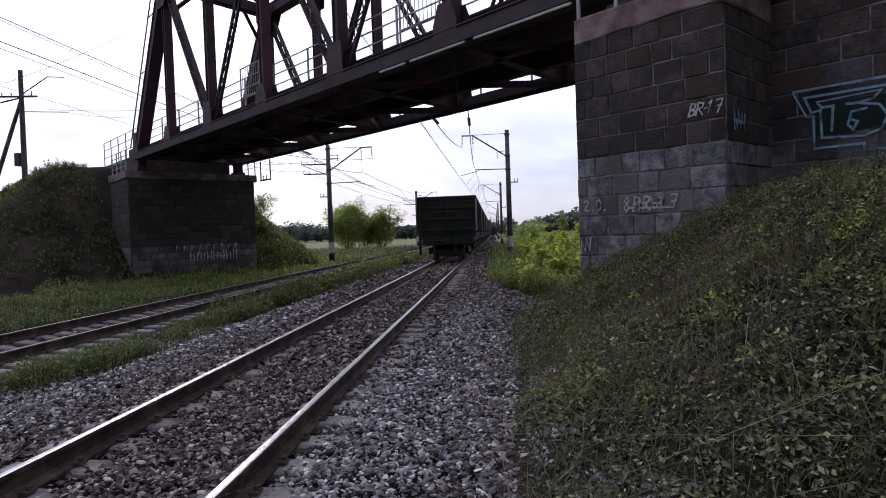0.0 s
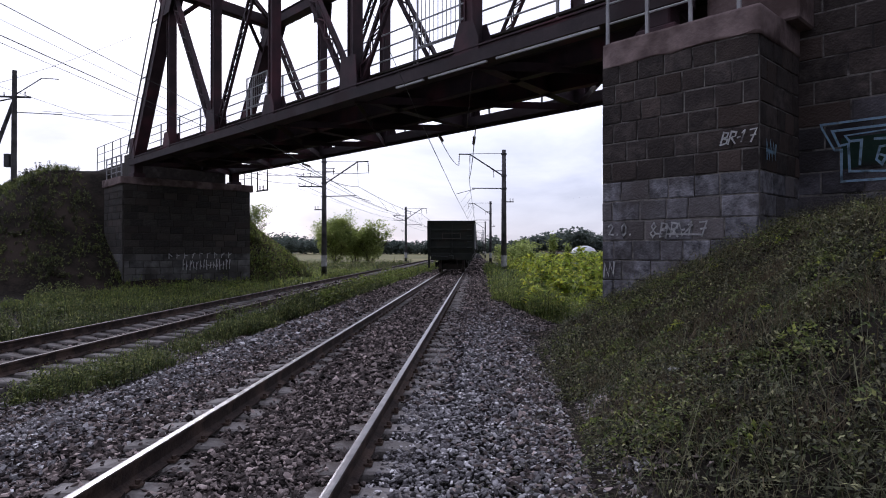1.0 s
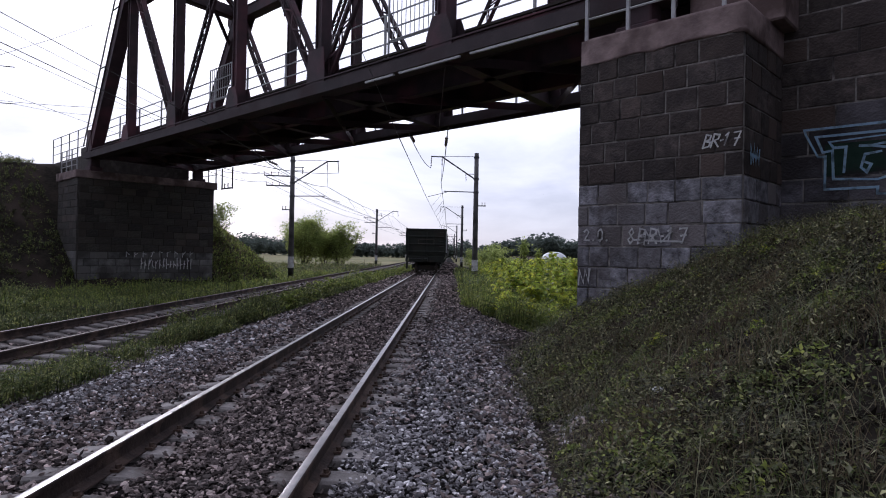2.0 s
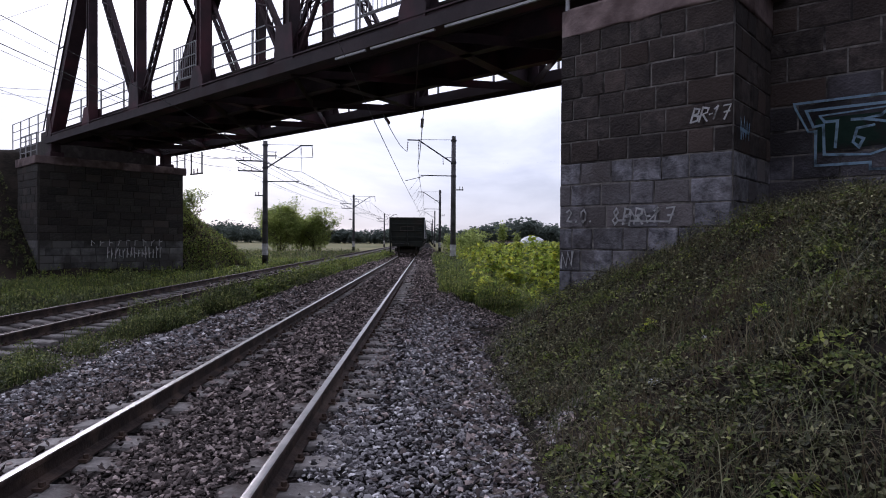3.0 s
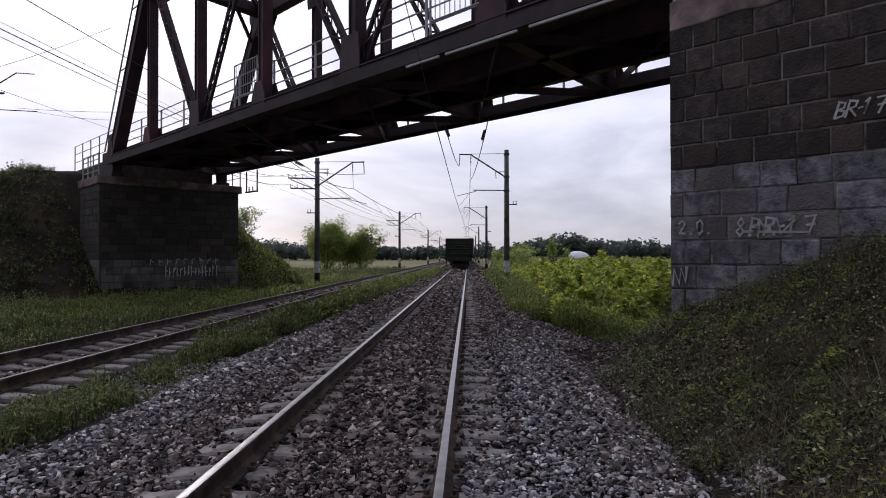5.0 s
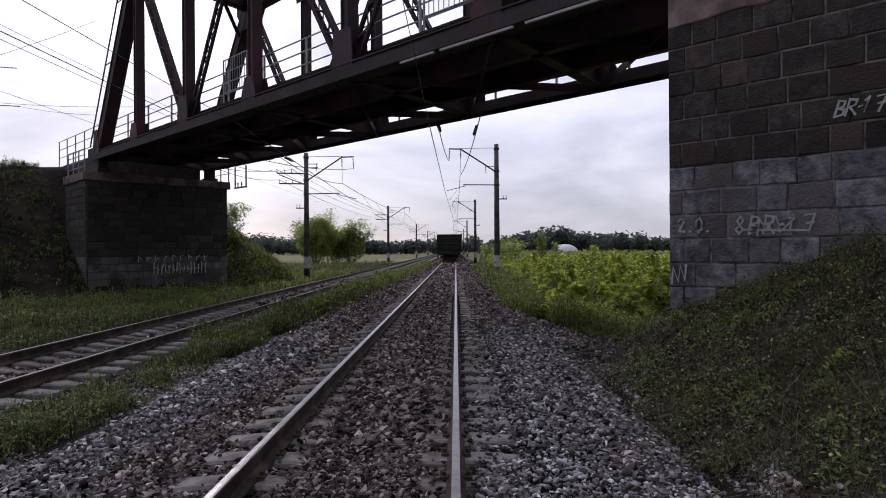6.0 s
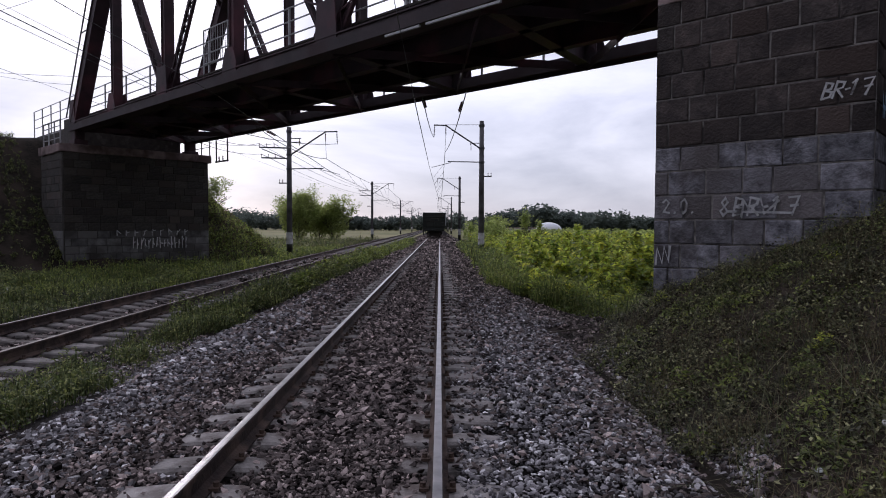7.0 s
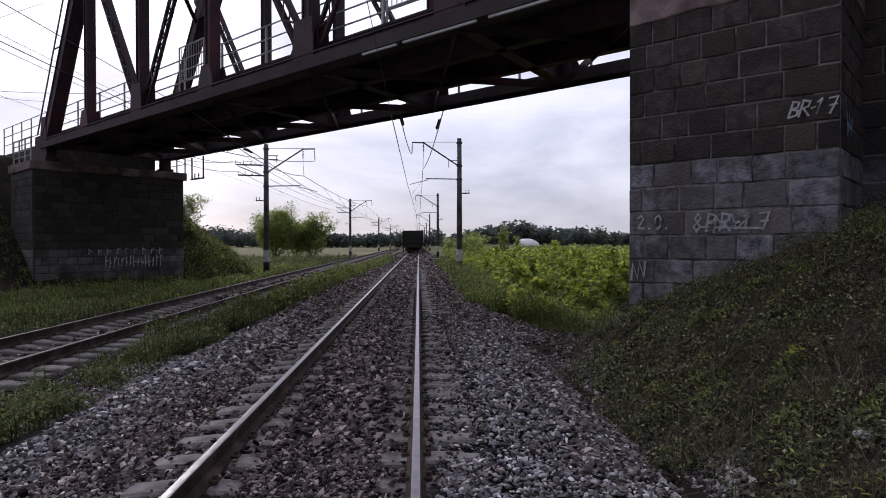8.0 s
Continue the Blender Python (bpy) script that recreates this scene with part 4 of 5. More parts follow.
def line_pole(x, y, top, side, arms, label):
    """Concrete overhead-line mast. side: +1 if its track lies towards +x. arms: feeder cross-arms on the outer side."""
    g = float(ground_z(np.array([x]), np.array([y]))[0]) - 0.3
    po = tagged(empty("line_pole", pose(x, y, 0)), label, "pole", "masts along the line")
    part("mast", one(rod, (0, 0, g), (0, 0, top), 0.21, 0.15, 12), M_POLE, po, smooth=True)
    part("painted_base", one(rod, (0, 0, 0.35), (0, 0, 1.15), 0.225, 0.22, 12), M_WHITE, po, "flaking white painted band")
    s = side
    for z in (top - 0.3, top - 1.85, top - 2.8):
        part("clamp_band", one(rod, (0, 0, z - 0.06), (0, 0, z + 0.06), 0.20, n=12), M_GALV, po)
    bm = bmesh.new()
    rod(bm, (0.1 * s, 0, top - 1.85), (2.45 * s, 0, top - 0.30), 0.05, n=8)
    rod(bm, (2.45 * s, 0, top - 0.30), (3.25 * s, 0, top - 0.28), 0.045, n=8)
    canti = part("cantilever", bm, M_GALV, po, "bent tube cantilever arm")
    part("tie_rod", one(rod, (0.1 * s, 0, top - 0.25), (2.5 * s, 0, top - 0.26), 0.018, n=6), M_GALV, po)
    part("fixed_arm", one(rod, (0.1 * s, 0, top - 2.78), (2.3 * s, 0, top - 2.75), 0.035, n=8), M_GALV, po)
    part("steady_arm", one(rod, (2.1 * s, 0, top - 2.82), (3.4 * s, 0, top - 3.15), 0.022, n=6), M_GALV, po)
    insulator(canti, (2.45 * s, 0, top - 0.35), (2.45 * s, 0, top - 1.0))
    insulator(canti, (3.2 * s, 0, top - 0.3), (3.25 * s, 0, top - 1.1))
    part("dropper", one(rod, (2.45 * s, 0, top - 1.0), (2.5 * s, 0, top - 2.1), 0.012, n=5), M_WIRE, po)
    stub = part("stub_arm", one(beam, (0, 0, top - 3.75), (-0.7 * s, 0, top - 3.75), 0.07, 0.07), M_GALV, po)
    for dx in (-0.45, -0.65):
        insulator(stub, (dx * s, 0, top - 3.72), (dx * s, 0, top - 3.5), 0.04, 2)
    if arms:
        for dz, n in ((-1.4, 2.0), (-2.1, 1.85)):
            arm = part("cross_arm", one(beam, (0.15 * s, 0, top + dz), (-n * s, 0, top + dz + 0.05), 0.09, 0.07), M_GALV, po)
            for k in (0.5, 0.75, 1.0):
                insulator(arm, (-n * s * k, 0, top + dz + 0.05), (-n * s * k, 0, top + dz + 0.32), 0.045, 2)
        part("arm_brace", one(beam, (-0.1 * s, 0, top - 2.15), (-1.85 * s, 0, top - 1.45), 0.06, 0.06), M_GALV, po)
        for dz in (-0.75, -1.0):
            arm = part("side_arm", one(beam, (0, 0, top + dz), (0.8 * s, 0, top + dz), 0.05, 0.05), M_GALV, po)
            insulator(arm, (0.7 * s, 0, top + dz), (0.7 * s, 0, top + dz - 0.22), 0.04, 2)
    else:
        part("side_arm", one(beam, (0, 0, top - 1.5), (0.75 * s, 0, top - 1.5), 0.04, 0.04), M_GALV, po)
        insulator(po, (0.75 * s, 0, top - 1.5), (0.72 * s, 0, top - 2.0), 0.04, 3)
    return po


LEFT_Y, RIGHT_Y = (45.06, 96.2, 163.0, 228.0, 296.0), (45.6, 93.0, 158.0, 224.0, 292.0)
for y in LEFT_Y:
    line_pole(-9.35, y, 8.2, 1, True, "dark concrete overhead-line mast with feeder cross-arms and a white base")
for i, y in enumerate(RIGHT_Y):
    line_pole(3.63, y, 8.75, -1, False, "dark concrete overhead-line mast with one bent cantilever and a white base")


def catenary(label, x, mast_x, ys, top, s, anchor):
    ca = tagged(empty("overhead_wires"), label, "wires")
    cx = mast_x + 3.3 * s
    wire(ca, [(x, -25, 5.5), (x, 22, 5.5)], 0.007, 0.0, "contact_wire")
    contact = [(x, 22, 5.5)] + [(cx + (0.25 if i % 2 else -0.25), y, top - 3.15) for i, y in enumerate(ys)]
    wire(ca, contact, 0.016, 0.0, "contact_wire")
    mess = [anchor, (mast_x + 2.5 * s, ys[0], top - 2.1)] + [(mast_x + 2.5 * s, y, top - 1.1) for y in ys[1:]]
    wire(ca, mess, 0.019, 0.35, "carrier_wire")
    wire(ca, [(anchor[0] - 1.5, anchor[1] + 1.3, anchor[2]), (mast_x + 3.25 * s, ys[0], top - 1.1)], 0.019, 0.25, "carrier_wire")
    a, b = Vector(anchor), Vector(mess[1])
    insulator(ca, a.lerp(b, 0.10), a.lerp(b, 0.22), 0.07, 4)
    a2, b2 = Vector((anchor[0] - 1.5, anchor[1] + 1.3, anchor[2])), Vector((mast_x + 3.25 * s, ys[0], top - 1.1))
    insulator(ca, a2.lerp(b2, 0.04), a2.lerp(b2, 0.16), 0.07, 4)
    for y0, y1 in zip(ys, ys[1:]):
        for k in range(1, 6):
            y = y0 + (y1 - y0) * k / 6
            t = k / 6
            zm = top - 1.1 - 0.35 * 4 * t * (1 - t) - (1.0 * (1 - t) if y0 == ys[0] else 0)
            wire(ca, [(mast_x + 2.5 * s, y, zm), (cx, y, top - 3.15)], 0.011, 0, "hanger_wire")
    return ca


catenary("thin overhead contact wire with carrier wires and insulators", 0.0, 3.63, RIGHT_Y, 8.75, -1, (1.68, 23.6, 6.10))
catenary("thin overhead contact wire over the second track", -5.9, -9.35, LEFT_Y, 8.2, 1, (-7.6, 31.6, 6.12))
feed = tagged(empty("feeder_wires"), "slack dark feeder wires on the masts' cross-arms", "wires")
for dx, z in ((-2.0, 7.1), (-1.0, 7.1), (-1.85, 6.4)):
    wire(feed, [(-9.35 + dx - 1.2, 33.5, 6.3)] + [(-9.35 + dx, y, z) for y in LEFT_Y], 0.015, 0.4, "feeder_wire")
power = tagged(empty("power_line"), "power line wires running high beside the railway", "wires")
for x, z, r in ((-9.6, 6.68, 0.012), (-9.78, 6.58, 0.007)):
    wire(power, [(x, -20, z + 0.03), (x, 33.5, z)], r, 0.04, "power_wire")
for x, z, r in ((-21.5, 12.85, 0.011), (-21.3, 9.5, 0.010)):
    wire(power, [(x, -20, z + 0.2), (x, 60, z), (x, 170, z)], r, 0.15, "power_wire")
wire(power, [(-37.0, 34.0, 9.0), (-18.8, 36.5, 14.2)], 0.010, 0.8, "stay_wire")

# mast on the bridge approach, with its strut
top_pole = tagged(empty("approach_pole", pose(-29.9, 41.4, 6.2)), "old dark wooden mast with a leaning strut on the embankment", "pole")
part("mast", one(rod, (0, 0, 0), (0.05, 0, 7.6), 0.19, 0.15, 10), M_POLE, top_pole)
part("strut", one(rod, (-2.1, -0.3, -0.5), (-0.05, 0, 5.4), 0.15, 0.12, 10), M_POLE, top_pole)
part("cross_arm", one(beam, (-2.4, 0, 5.9), (1.2, 0, 5.75), 0.12, 0.1), M_GALV, top_pole)
part("cross_arm", one(beam, (-2.4, 0, 5.3), (0.2, 0, 5.75), 0.08, 0.08), M_GALV, top_pole)
bm = bmesh.new()
rod(bm, (0.2, 0, 6.0), (2.0, 0, 7.05), 0.035, n=6)
rod(bm, (2.0, 0, 7.05), (3.2, 0, 6.95), 0.03, n=6)
part("bracket", bm, M_GALV, top_pole)
part("lower_arm", one(rod, (0.1, 0, 4.75), (3.4, 0, 4.55), 0.03, n=6), M_GALV, top_pole)
part("switch_box", one(box, -0.6, -0.2, 1.0, -0.2, 0.2, 1.9, 0.03), M_GALV, top_pole)
for k in (-2.2, -1.4, -0.7, 0.8):
    insulator(top_pole, (k, 0, 5.85), (k, 0, 6.15), 0.06, 3)
aw = tagged(empty("approach_wires"), "sagging wires over the bridge approach", "wires")
wire(aw, [(-27.9, 41.4, 11.0), (-17.0, 37.0, 9.6)], 0.012, 0.1, "carrier_wire")
wire(aw, [(-26.6, 41.4, 10.75), (-20.0, 38.5, 9.5)], 0.010, 0.1, "carrier_wire")

# hanging wire frame under the far end of the bridge
wf = tagged(empty("wire_frame", BRIDGE), "dark hanging steel frame with insulators beside the abutment", "bracket")
part("frame", one(rod, (-33.2, 19.15, 6.15), (-33.2, 19.15, 5.05), 0.045, n=6), M_GALV, wf)
part("frame", one(rod, (-32.0, 19.15, 6.15), (-32.0, 19.15, 4.95), 0.045, n=6), M_GALV, wf)
part("frame", one(rod, (-33.3, 19.15, 5.0), (-31.95, 19.15, 5.0), 0.045, n=6), M_GALV, wf)
for k in (-32.9, -32.5):
    insulator(wf, (k, 19.15, 5.02), (k, 19.15, 5.3), 0.06, 3)


# ---------------------------------------------------------------- train
def gondola(label):
    """Open four-axle goods wagon; its rear coupler face at y = 0, body towards +y."""
    wg = tagged(empty("goods_wagon"), label, "wagon", "wagons of the goods train")
    bm = bmesh.new()
    y0, y1, w, z0, z1 = 0.62, 13.3, 1.53, 1.28, 3.42
    box(bm, -w, y0, z0 + 0.25, w, y1, z1 - 0.02)
    part("body", bm, M_WAGON, wg)
    bm = bmesh.new()
    vs = [bm.verts.new(p) for p in ((-w, y0 + 0.01, z0 + 0.25), (w, y0 + 0.01, z0 + 0.25), (1.35, y0 + 0.12, 1.0), (-1.35, y0 + 0.12, 1.0),
                                    (-w, y1 - 0.01, z0 + 0.25), (w, y1 - 0.01, z0 + 0.25), (1.35, y1 - 0.12, 1.0), (-1.35, y1 - 0.12, 1.0))]
    for f in ((0, 3, 2, 1), (4, 5, 6, 7), (0, 4, 7, 3), (1, 2, 6, 5), (3, 7, 6, 2)):
        bm.faces.new([vs[i] for i in f])
    part("underframe", bm, M_WAGON, wg)
    for ya, yb, xa, xb in ((y0 - 0.05, y0 + 0.08, -w - 0.06, w + 0.06), (y1 - 0.08, y1 + 0.05, -w - 0.06, w + 0.06),
                           (y0, y1, -w - 0.06, -w + 0.08), (y0, y1, w - 0.08, w + 0.06)):
        part("top_rim", one(box, xa, ya, z1 - 0.1, xb, yb, z1 + 0.06, 0.015), M_WAGON, wg)
    for z in (1.62, 2.2, 2.8):
        part("end_rib", one(box, -w + 0.02, y0 - 0.07, z, w - 0.02, y0 + 0.01, z + 0.13, 0.02), M_WAGON, wg)
    for x in (-w + 0.02, -0.05, w - 0.14):
        part("end_post", one(box, x, y0 - 0.075, z0, x + 0.12, y0 + 0.01, z1 - 0.1, 0.015), M_WAGON, wg)
    for k in range(8):
        y = y0 + 0.05 + k * (y1 - y0 - 0.2) / 7
        for s in (-1, 1):
            part("side_rib", one(box, s * w, y, z0 + 0.2, s * (w + 0.08), y + 0.13, z1 - 0.1, 0.015), M_WAGON, wg)
    for z in (1.7, 2.1, 2.5, 2.9, 3.2):
        part("ladder_rung", one(rod, (w - 0.5, y0 - 0.12, z), (w - 0.16, y0 - 0.12, z), 0.012, n=5), M_GALV, wg)
    part("coupler", one(box, -0.16, -0.02, 0.92, 0.16, 0.75, 1.2, 0.05), M_WAGON, wg)
    part("brake_hose", one(rod, (0.35, y0 - 0.1, 1.0), (0.42, y0 - 0.25, 0.35), 0.03, n=6), M_TIMBER, wg)
    part("uncoupling_lever", one(rod, (-1.3, y0 - 0.1, 1.15), (0.1, y0 - 0.1, 1.1), 0.015, n=5), M_GALV, wg)
    part("step", one(box, -w - 0.02, y0 - 0.02, 0.35, -w + 0.12, y0 + 0.12, 1.4, 0.01), M_WAGON, wg)
    for yb in (2.4, 11.4):
        for s in (-1, 1):
            part("bogie_side", one(box, s * 0.98, yb - 1.2, 0.38, s * 1.12, yb + 1.2, 0.72, 0.05), M_WAGON, wg)
        part("bolster", one(box, -0.98, yb - 0.3, 0.35, 0.98, yb + 0.3, 1.0, 0.05), M_WAGON, wg)
        for dy in (-1.32, 1.25):
            part("brake_beam", one(box, -0.68, yb + dy, 0.24, 0.68, yb + dy + 0.1, 0.62, 0.03), M_WAGON, wg)
    part("end_sill", one(box, -1.38, y0 - 0.02, 0.86, 1.38, y0 + 0.16, 1.34, 0.02), M_WAGON, wg)
    part("corner_strip", one(box, w + 0.005, y0 - 0.06, 1.6, w + 0.085, y0 + 0.01, z1 - 0.12, 0.008), M_RAILING, wg, "pale worn corner strip")
    for z in (2.25, 2.62):
        part("end_panel_rail", one(box, -0.62, y0 - 0.10, z, 0.62, y0 - 0.06, z + 0.05, 0.008), M_WHEEL, wg)
    for x in (-0.62, 0.57):
        part("end_panel_rail", one(box, x, y0 - 0.10, 2.25, x + 0.05, y0 - 0.06, 2.67, 0.008), M_WHEEL, wg)
    wheels = []
    for ya in (1.475, 3.325, 10.475, 12.325):
        wo = part("wheelset", one(rod, (-1.1, 0, 0), (1.1, 0, 0), 0.08, n=8), M_WHEEL, wg)
        for s in (-1, 1):
            bm = bmesh.new()
            rod(bm, (s * 0.735, 0, 0), (s * 0.86, 0, 0), 0.475, n=20)
            rod(bm, (s * 0.70, 0, 0), (s * 0.74, 0, 0), 0.505, n=20)
            part("wheel", bm, M_WHEEL, wo)
        wo.matrix_basis = pose(0, ya, 0.477)
        wheels.append(wo)
    return wg, wheels


last_wagon, LAST_WHEELS = gondola("dark dirty green open goods wagon at the tail of the train")
TRAIN = [last_wagon]
for k in range(1, 14):
    TRAIN.append(copy_thing(last_wagon, pose(0, 13.92 * k, 0)))
for wg in TRAIN[1:]:
    wg["label"] = "dark open goods wagon coupled in the moving train"


# ---------------------------------------------------------------- graffiti and masonry faces
def strokes(name, lines, m, width, mat, label, seed=1):
    """Sprayed lines: each a narrow ribbon lying just off a wall. m maps (across, 0, up) onto the wall."""
    rnd = random.Random(seed)
    thing = tagged(empty(name, BRIDGE @ m), label, "graffiti")
    for ln in lines:
        pts = [Vector((a, 0, b)) for a, b in ln]
        pts = [p for i, p in enumerate(pts) if i == 0 or (p - pts[i - 1]).length > 1e-4]
        if len(pts) < 2:
            continue
        bm = bmesh.new()
        y = rnd.uniform(-0.003, 0.003)
        rows = []
        for i, p in enumerate(pts):
            d0 = (p - pts[i - 1]).normalized() if i else (pts[1] - p).normalized()
            d1 = (pts[i + 1] - p).normalized() if i + 1 < len(pts) else d0
            d = d0 + d1
            d = d.normalized() if d.length > 0.3 else d0
            side = Vector((-d.z, 0, d.x)) * width * 0.5 * rnd.uniform(0.75, 1.2) / max(0.6, d.dot(d0))
            end = d0 * width * 0.3 * ((i + 1 == len(pts)) - (i == 0))
            rows.append([bm.verts.new(p + end + side * k + Vector((0, y, 0))) for k in (-1, 1)])
        for r0, r1 in zip(rows, rows[1:]):
            bm.faces.new((r0[0], r1[0], r1[1], r0[1]))
        bmesh.ops.solidify(bm, geom=bm.faces[:], thickness=0.003)
        part("stroke", bm, mat, thing)
    return thing


GL = {"B": [[(0, 0), (0.1, 1)], [(0.05, 1), (0.55, 0.9), (0.5, 0.6), (0.08, 0.5)], [(0.08, 0.5), (0.6, 0.4), (0.55, 0.1), (0, 0)]],
      "R": [[(0, 0), (0.1, 1)], [(0.05, 1), (0.6, 0.9), (0.55, 0.6), (0.08, 0.5)], [(0.2, 0.5), (0.7, 0.0)]],
      "1": [[(0.1, 0.1), (0.25, 1)], [(0.25, 1), (0.0, 0.8)]],
      "7": [[(0, 0.95), (0.6, 1.0), (0.3, 0.0)], [(0.15, 0.5), (0.6, 0.55)]],
      "2": [[(0, 0.8), (0.3, 1), (0.55, 0.75), (0.05, 0.1), (0.6, 0.05)]],
      "0": [[(0.1, 0.2), (0.1, 0.8), (0.4, 1), (0.6, 0.7), (0.55, 0.2), (0.3, 0), (0.1, 0.2)]],
      "8": [[(0.3, 0.5), (0.1, 0.75), (0.3, 1), (0.5, 0.75), (0.3, 0.5), (0.05, 0.25), (0.3, 0), (0.55, 0.25), (0.3, 0.5)]],
      ".": [[(0.1, 0.02), (0.18, 0.08)]], "-": [[(0.05, 0.45), (0.3, 0.5)]]}


def spell(word, h, gap=0.12, slant=0.0):
    out, at = [], 0.0
    for ch in word:
        if ch != " ":
            for ln in GL[ch]:
                out.append([((at + x * 0.8 + y * slant) * h, y * h) for x, y in ln])
        at += (0.35 if ch in ".-" else 0.62) + gap
    return out


WALL = A_V0 - 0.092
strokes("graffiti", spell("BR-17", 0.205, -0.03, 0.22), pose(-3.40, WALL, 3.26), 0.026, M_PAINT, "white sprayed letters and figures on the abutment", 1)
strokes("graffiti", spell("2.0.", 0.21, 0.14), pose(-5.48, WALL, 1.81), 0.03, M_FADED, "faded white sprayed figures on the abutment", 2)
strokes("graffiti", spell("8BR-17", 0.25, 0.14, 0.1) + [[(0.3, -0.02), (0.34, 0.2), (0.42, 0.05), (0.55, 0.24), (0.6, 0.02), (0.78, 0.2)], [(0.1, 0.06), (0.95, 0.03)]], pose(-4.65, WALL, 1.77), 0.030, M_FADED, "faded white sprayed tag on the abutment", 3)
strokes("graffiti", [[(0, 0), (0.02, 0.25), (0.1, 0.02), (0.13, 0.27), (0.2, 0.05), (0.22, 0.28)]], pose(-5.58, WALL, 1.03), 0.04, M_FADED, "white paint scrawl near the abutment's corner", 4)
RET = A_U1 + 0.092
strokes("graffiti", [[(0.05, 0.02), (0.03, 0.3), (0.15, 0.05), (0.2, 0.32), (0.28, 0.03), (0.33, 0.3), (0.42, 0.06), (0.45, 0.28)], [(0.02, 0.16), (0.44, 0.14)]],
        pose(RET, 12.28, 2.98, 0, 0, 90), 0.055, M_BLUE, "pale blue sprayed scrawl on the abutment's side", 5)
WING = 14.05 - 0.092
tee = [[(1.9, 0.99), (0.0, 0.99), (0.02, 0.92), (0.24, 0.53), (0.36, 0.53), (0.36, 0.0), (1.2, 0.0), (1.2, -0.1), (1.9, -0.12)],
       [(1.85, 0.86), (0.2, 0.86), (0.32, 0.60), (0.48, 0.62), (0.50, 0.16), (1.2, 0.12), (1.48, 0.2), (1.58, 0.4), (1.45, 0.58), (1.1, 0.65), (0.9, 0.66), (1.35, 0.68), (1.48, 0.80), (0.42, 0.76), (0.50, 0.66), (0.70, 0.66), (0.67, 0.26)],
       [(1.25, 0.55), (1.0, 0.52), (0.94, 0.32), (1.03, 0.24), (1.10, 0.36), (1.0, 0.40)]]
strokes("graffiti", [[(0.46, 0.46), (1.26, 0.48)]], pose(-2.42, WING + 0.006, 2.73), 0.58, M_GREEN, "dark green sprayed field behind a block letter on the wing wall", 9)
strokes("graffiti", [[(a * 0.86, b * 1.02) for a, b in ln] for ln in tee], pose(-2.44, WING, 2.71), 0.040, M_BLUE, "pale blue sprayed outlines of block letters on the wing wall", 6)
rg = random.Random(11)
scr = []
for k in range(15):
    x = 0.05 + k * 0.19
    scr.append([(x, rg.uniform(0, 0.1)), (x + rg.uniform(-0.03, 0.05), rg.uniform(0.42, 0.6))])
    scr.append([(x, rg.uniform(0.2, 0.4)), (x + rg.uniform(0.05, 0.14), rg.uniform(0.05, 0.55))])
strokes("graffiti", scr, pose(F_U1 + 0.092, 14.95, 0.42, 0, 0, 90), 0.05, M_PAINT, "illegible white sprayed strokes on the far abutment", 7)
scr = []
for k in range(9):
    x = 0.05 + k * 0.42
    scr.append([(x, 0), (x + rg.uniform(-0.03, 0.1), rg.uniform(0.22, 0.34))])
    scr.append([(x, rg.uniform(0.1, 0.3)), (x + 0.16, rg.uniform(0.0, 0.3))])
strokes("graffiti", scr, pose(F_U1 + 0.092, 14.2, 1.08, 0, 0, 90), 0.035, M_PAINT, "faint white sprayed strokes on the far abutment", 8)

# ---------------------------------------------------------------- plants
def outside_stone(x, y):
    u, v = CU * x + SU * y, -SU * x + CU * y
    a = (u > A_U0 - 0.1) & (u < A_U1 + 0.1) & (v > A_V0 - 0.1) & (v < A_V1 + 0.1)
    b = (u > A_U1 - 0.2) & (u < 9.2) & (v > 13.95)
    c = (u > -47) & (u < F_U1 + 0.1) & (v > 11.9) & (v < 19.1)
    return ~(a | b | c)


def spread(n, x0, x1, y0, y1, keep=None):
    x, y = RNG.uniform(x0, x1, n), RNG.uniform(y0, y1, n)
    ok = outside_stone(x, y)
    if keep is not None:
        ok &= keep(x, y)
    return x[ok], y[ok]


def stuff(ob, label, cat="plants"):
    return tagged(ob, label, cat, kind="stuff")


def bank_edge(x, y):
    return x + 0.35 * ripple(x * 0 + 2, y, 0.8) + 0.3 * ripple(x, y, 1.9) + RNG.normal(0, 0.09, len(x)) > 2.74 + 0.40 * smooth_step(10.0, 13.0, y) + 1.2 * np.clip(y - 12.6, 0, None) - 0.40 * (1 - smooth_step(4.0, 6.5, y))


def patchy(x, y):
    return bank_edge(x, y) & (ripple(x, y, 1.1) + 0.8 * ripple(x + 3, y, 3.1) + RNG.uniform(-0.5, 0.5, len(x)) > -0.15)


# bank beside the line: creeping weeds in cushions over dark earth, tufts, straw
x, y = spread(58000, 2.2, 9.0, 1.2, 12.8, patchy)
stuff(leaf_mesh("bank_weeds", on_ground(x, y, 0.0) + np.stack([0 * x, 0 * x, np.abs(RNG.normal(0.02, 0.04, len(x)))], 1), 0.042, M_COVER, lift=0.35, slim=0.55), "low creeping weeds on the grass bank")
x, y = spread(9000, 2.6, 16.0, -10.0, 14.0, patchy)
stuff(leaf_mesh("bank_weeds", on_ground(x, y, 0.04), 0.06, M_COVER, lift=0.3, slim=0.5), "low creeping weeds on the grass bank")
x, y = spread(22000, 2.3, 9.0, 1.3, 13.0, patchy)
stuff(blade_mesh("bank_grass", on_ground(x, y), 0.15, M_GRASS, width=0.006, lean=0.9), "short trailing grass on the bank", "grass")
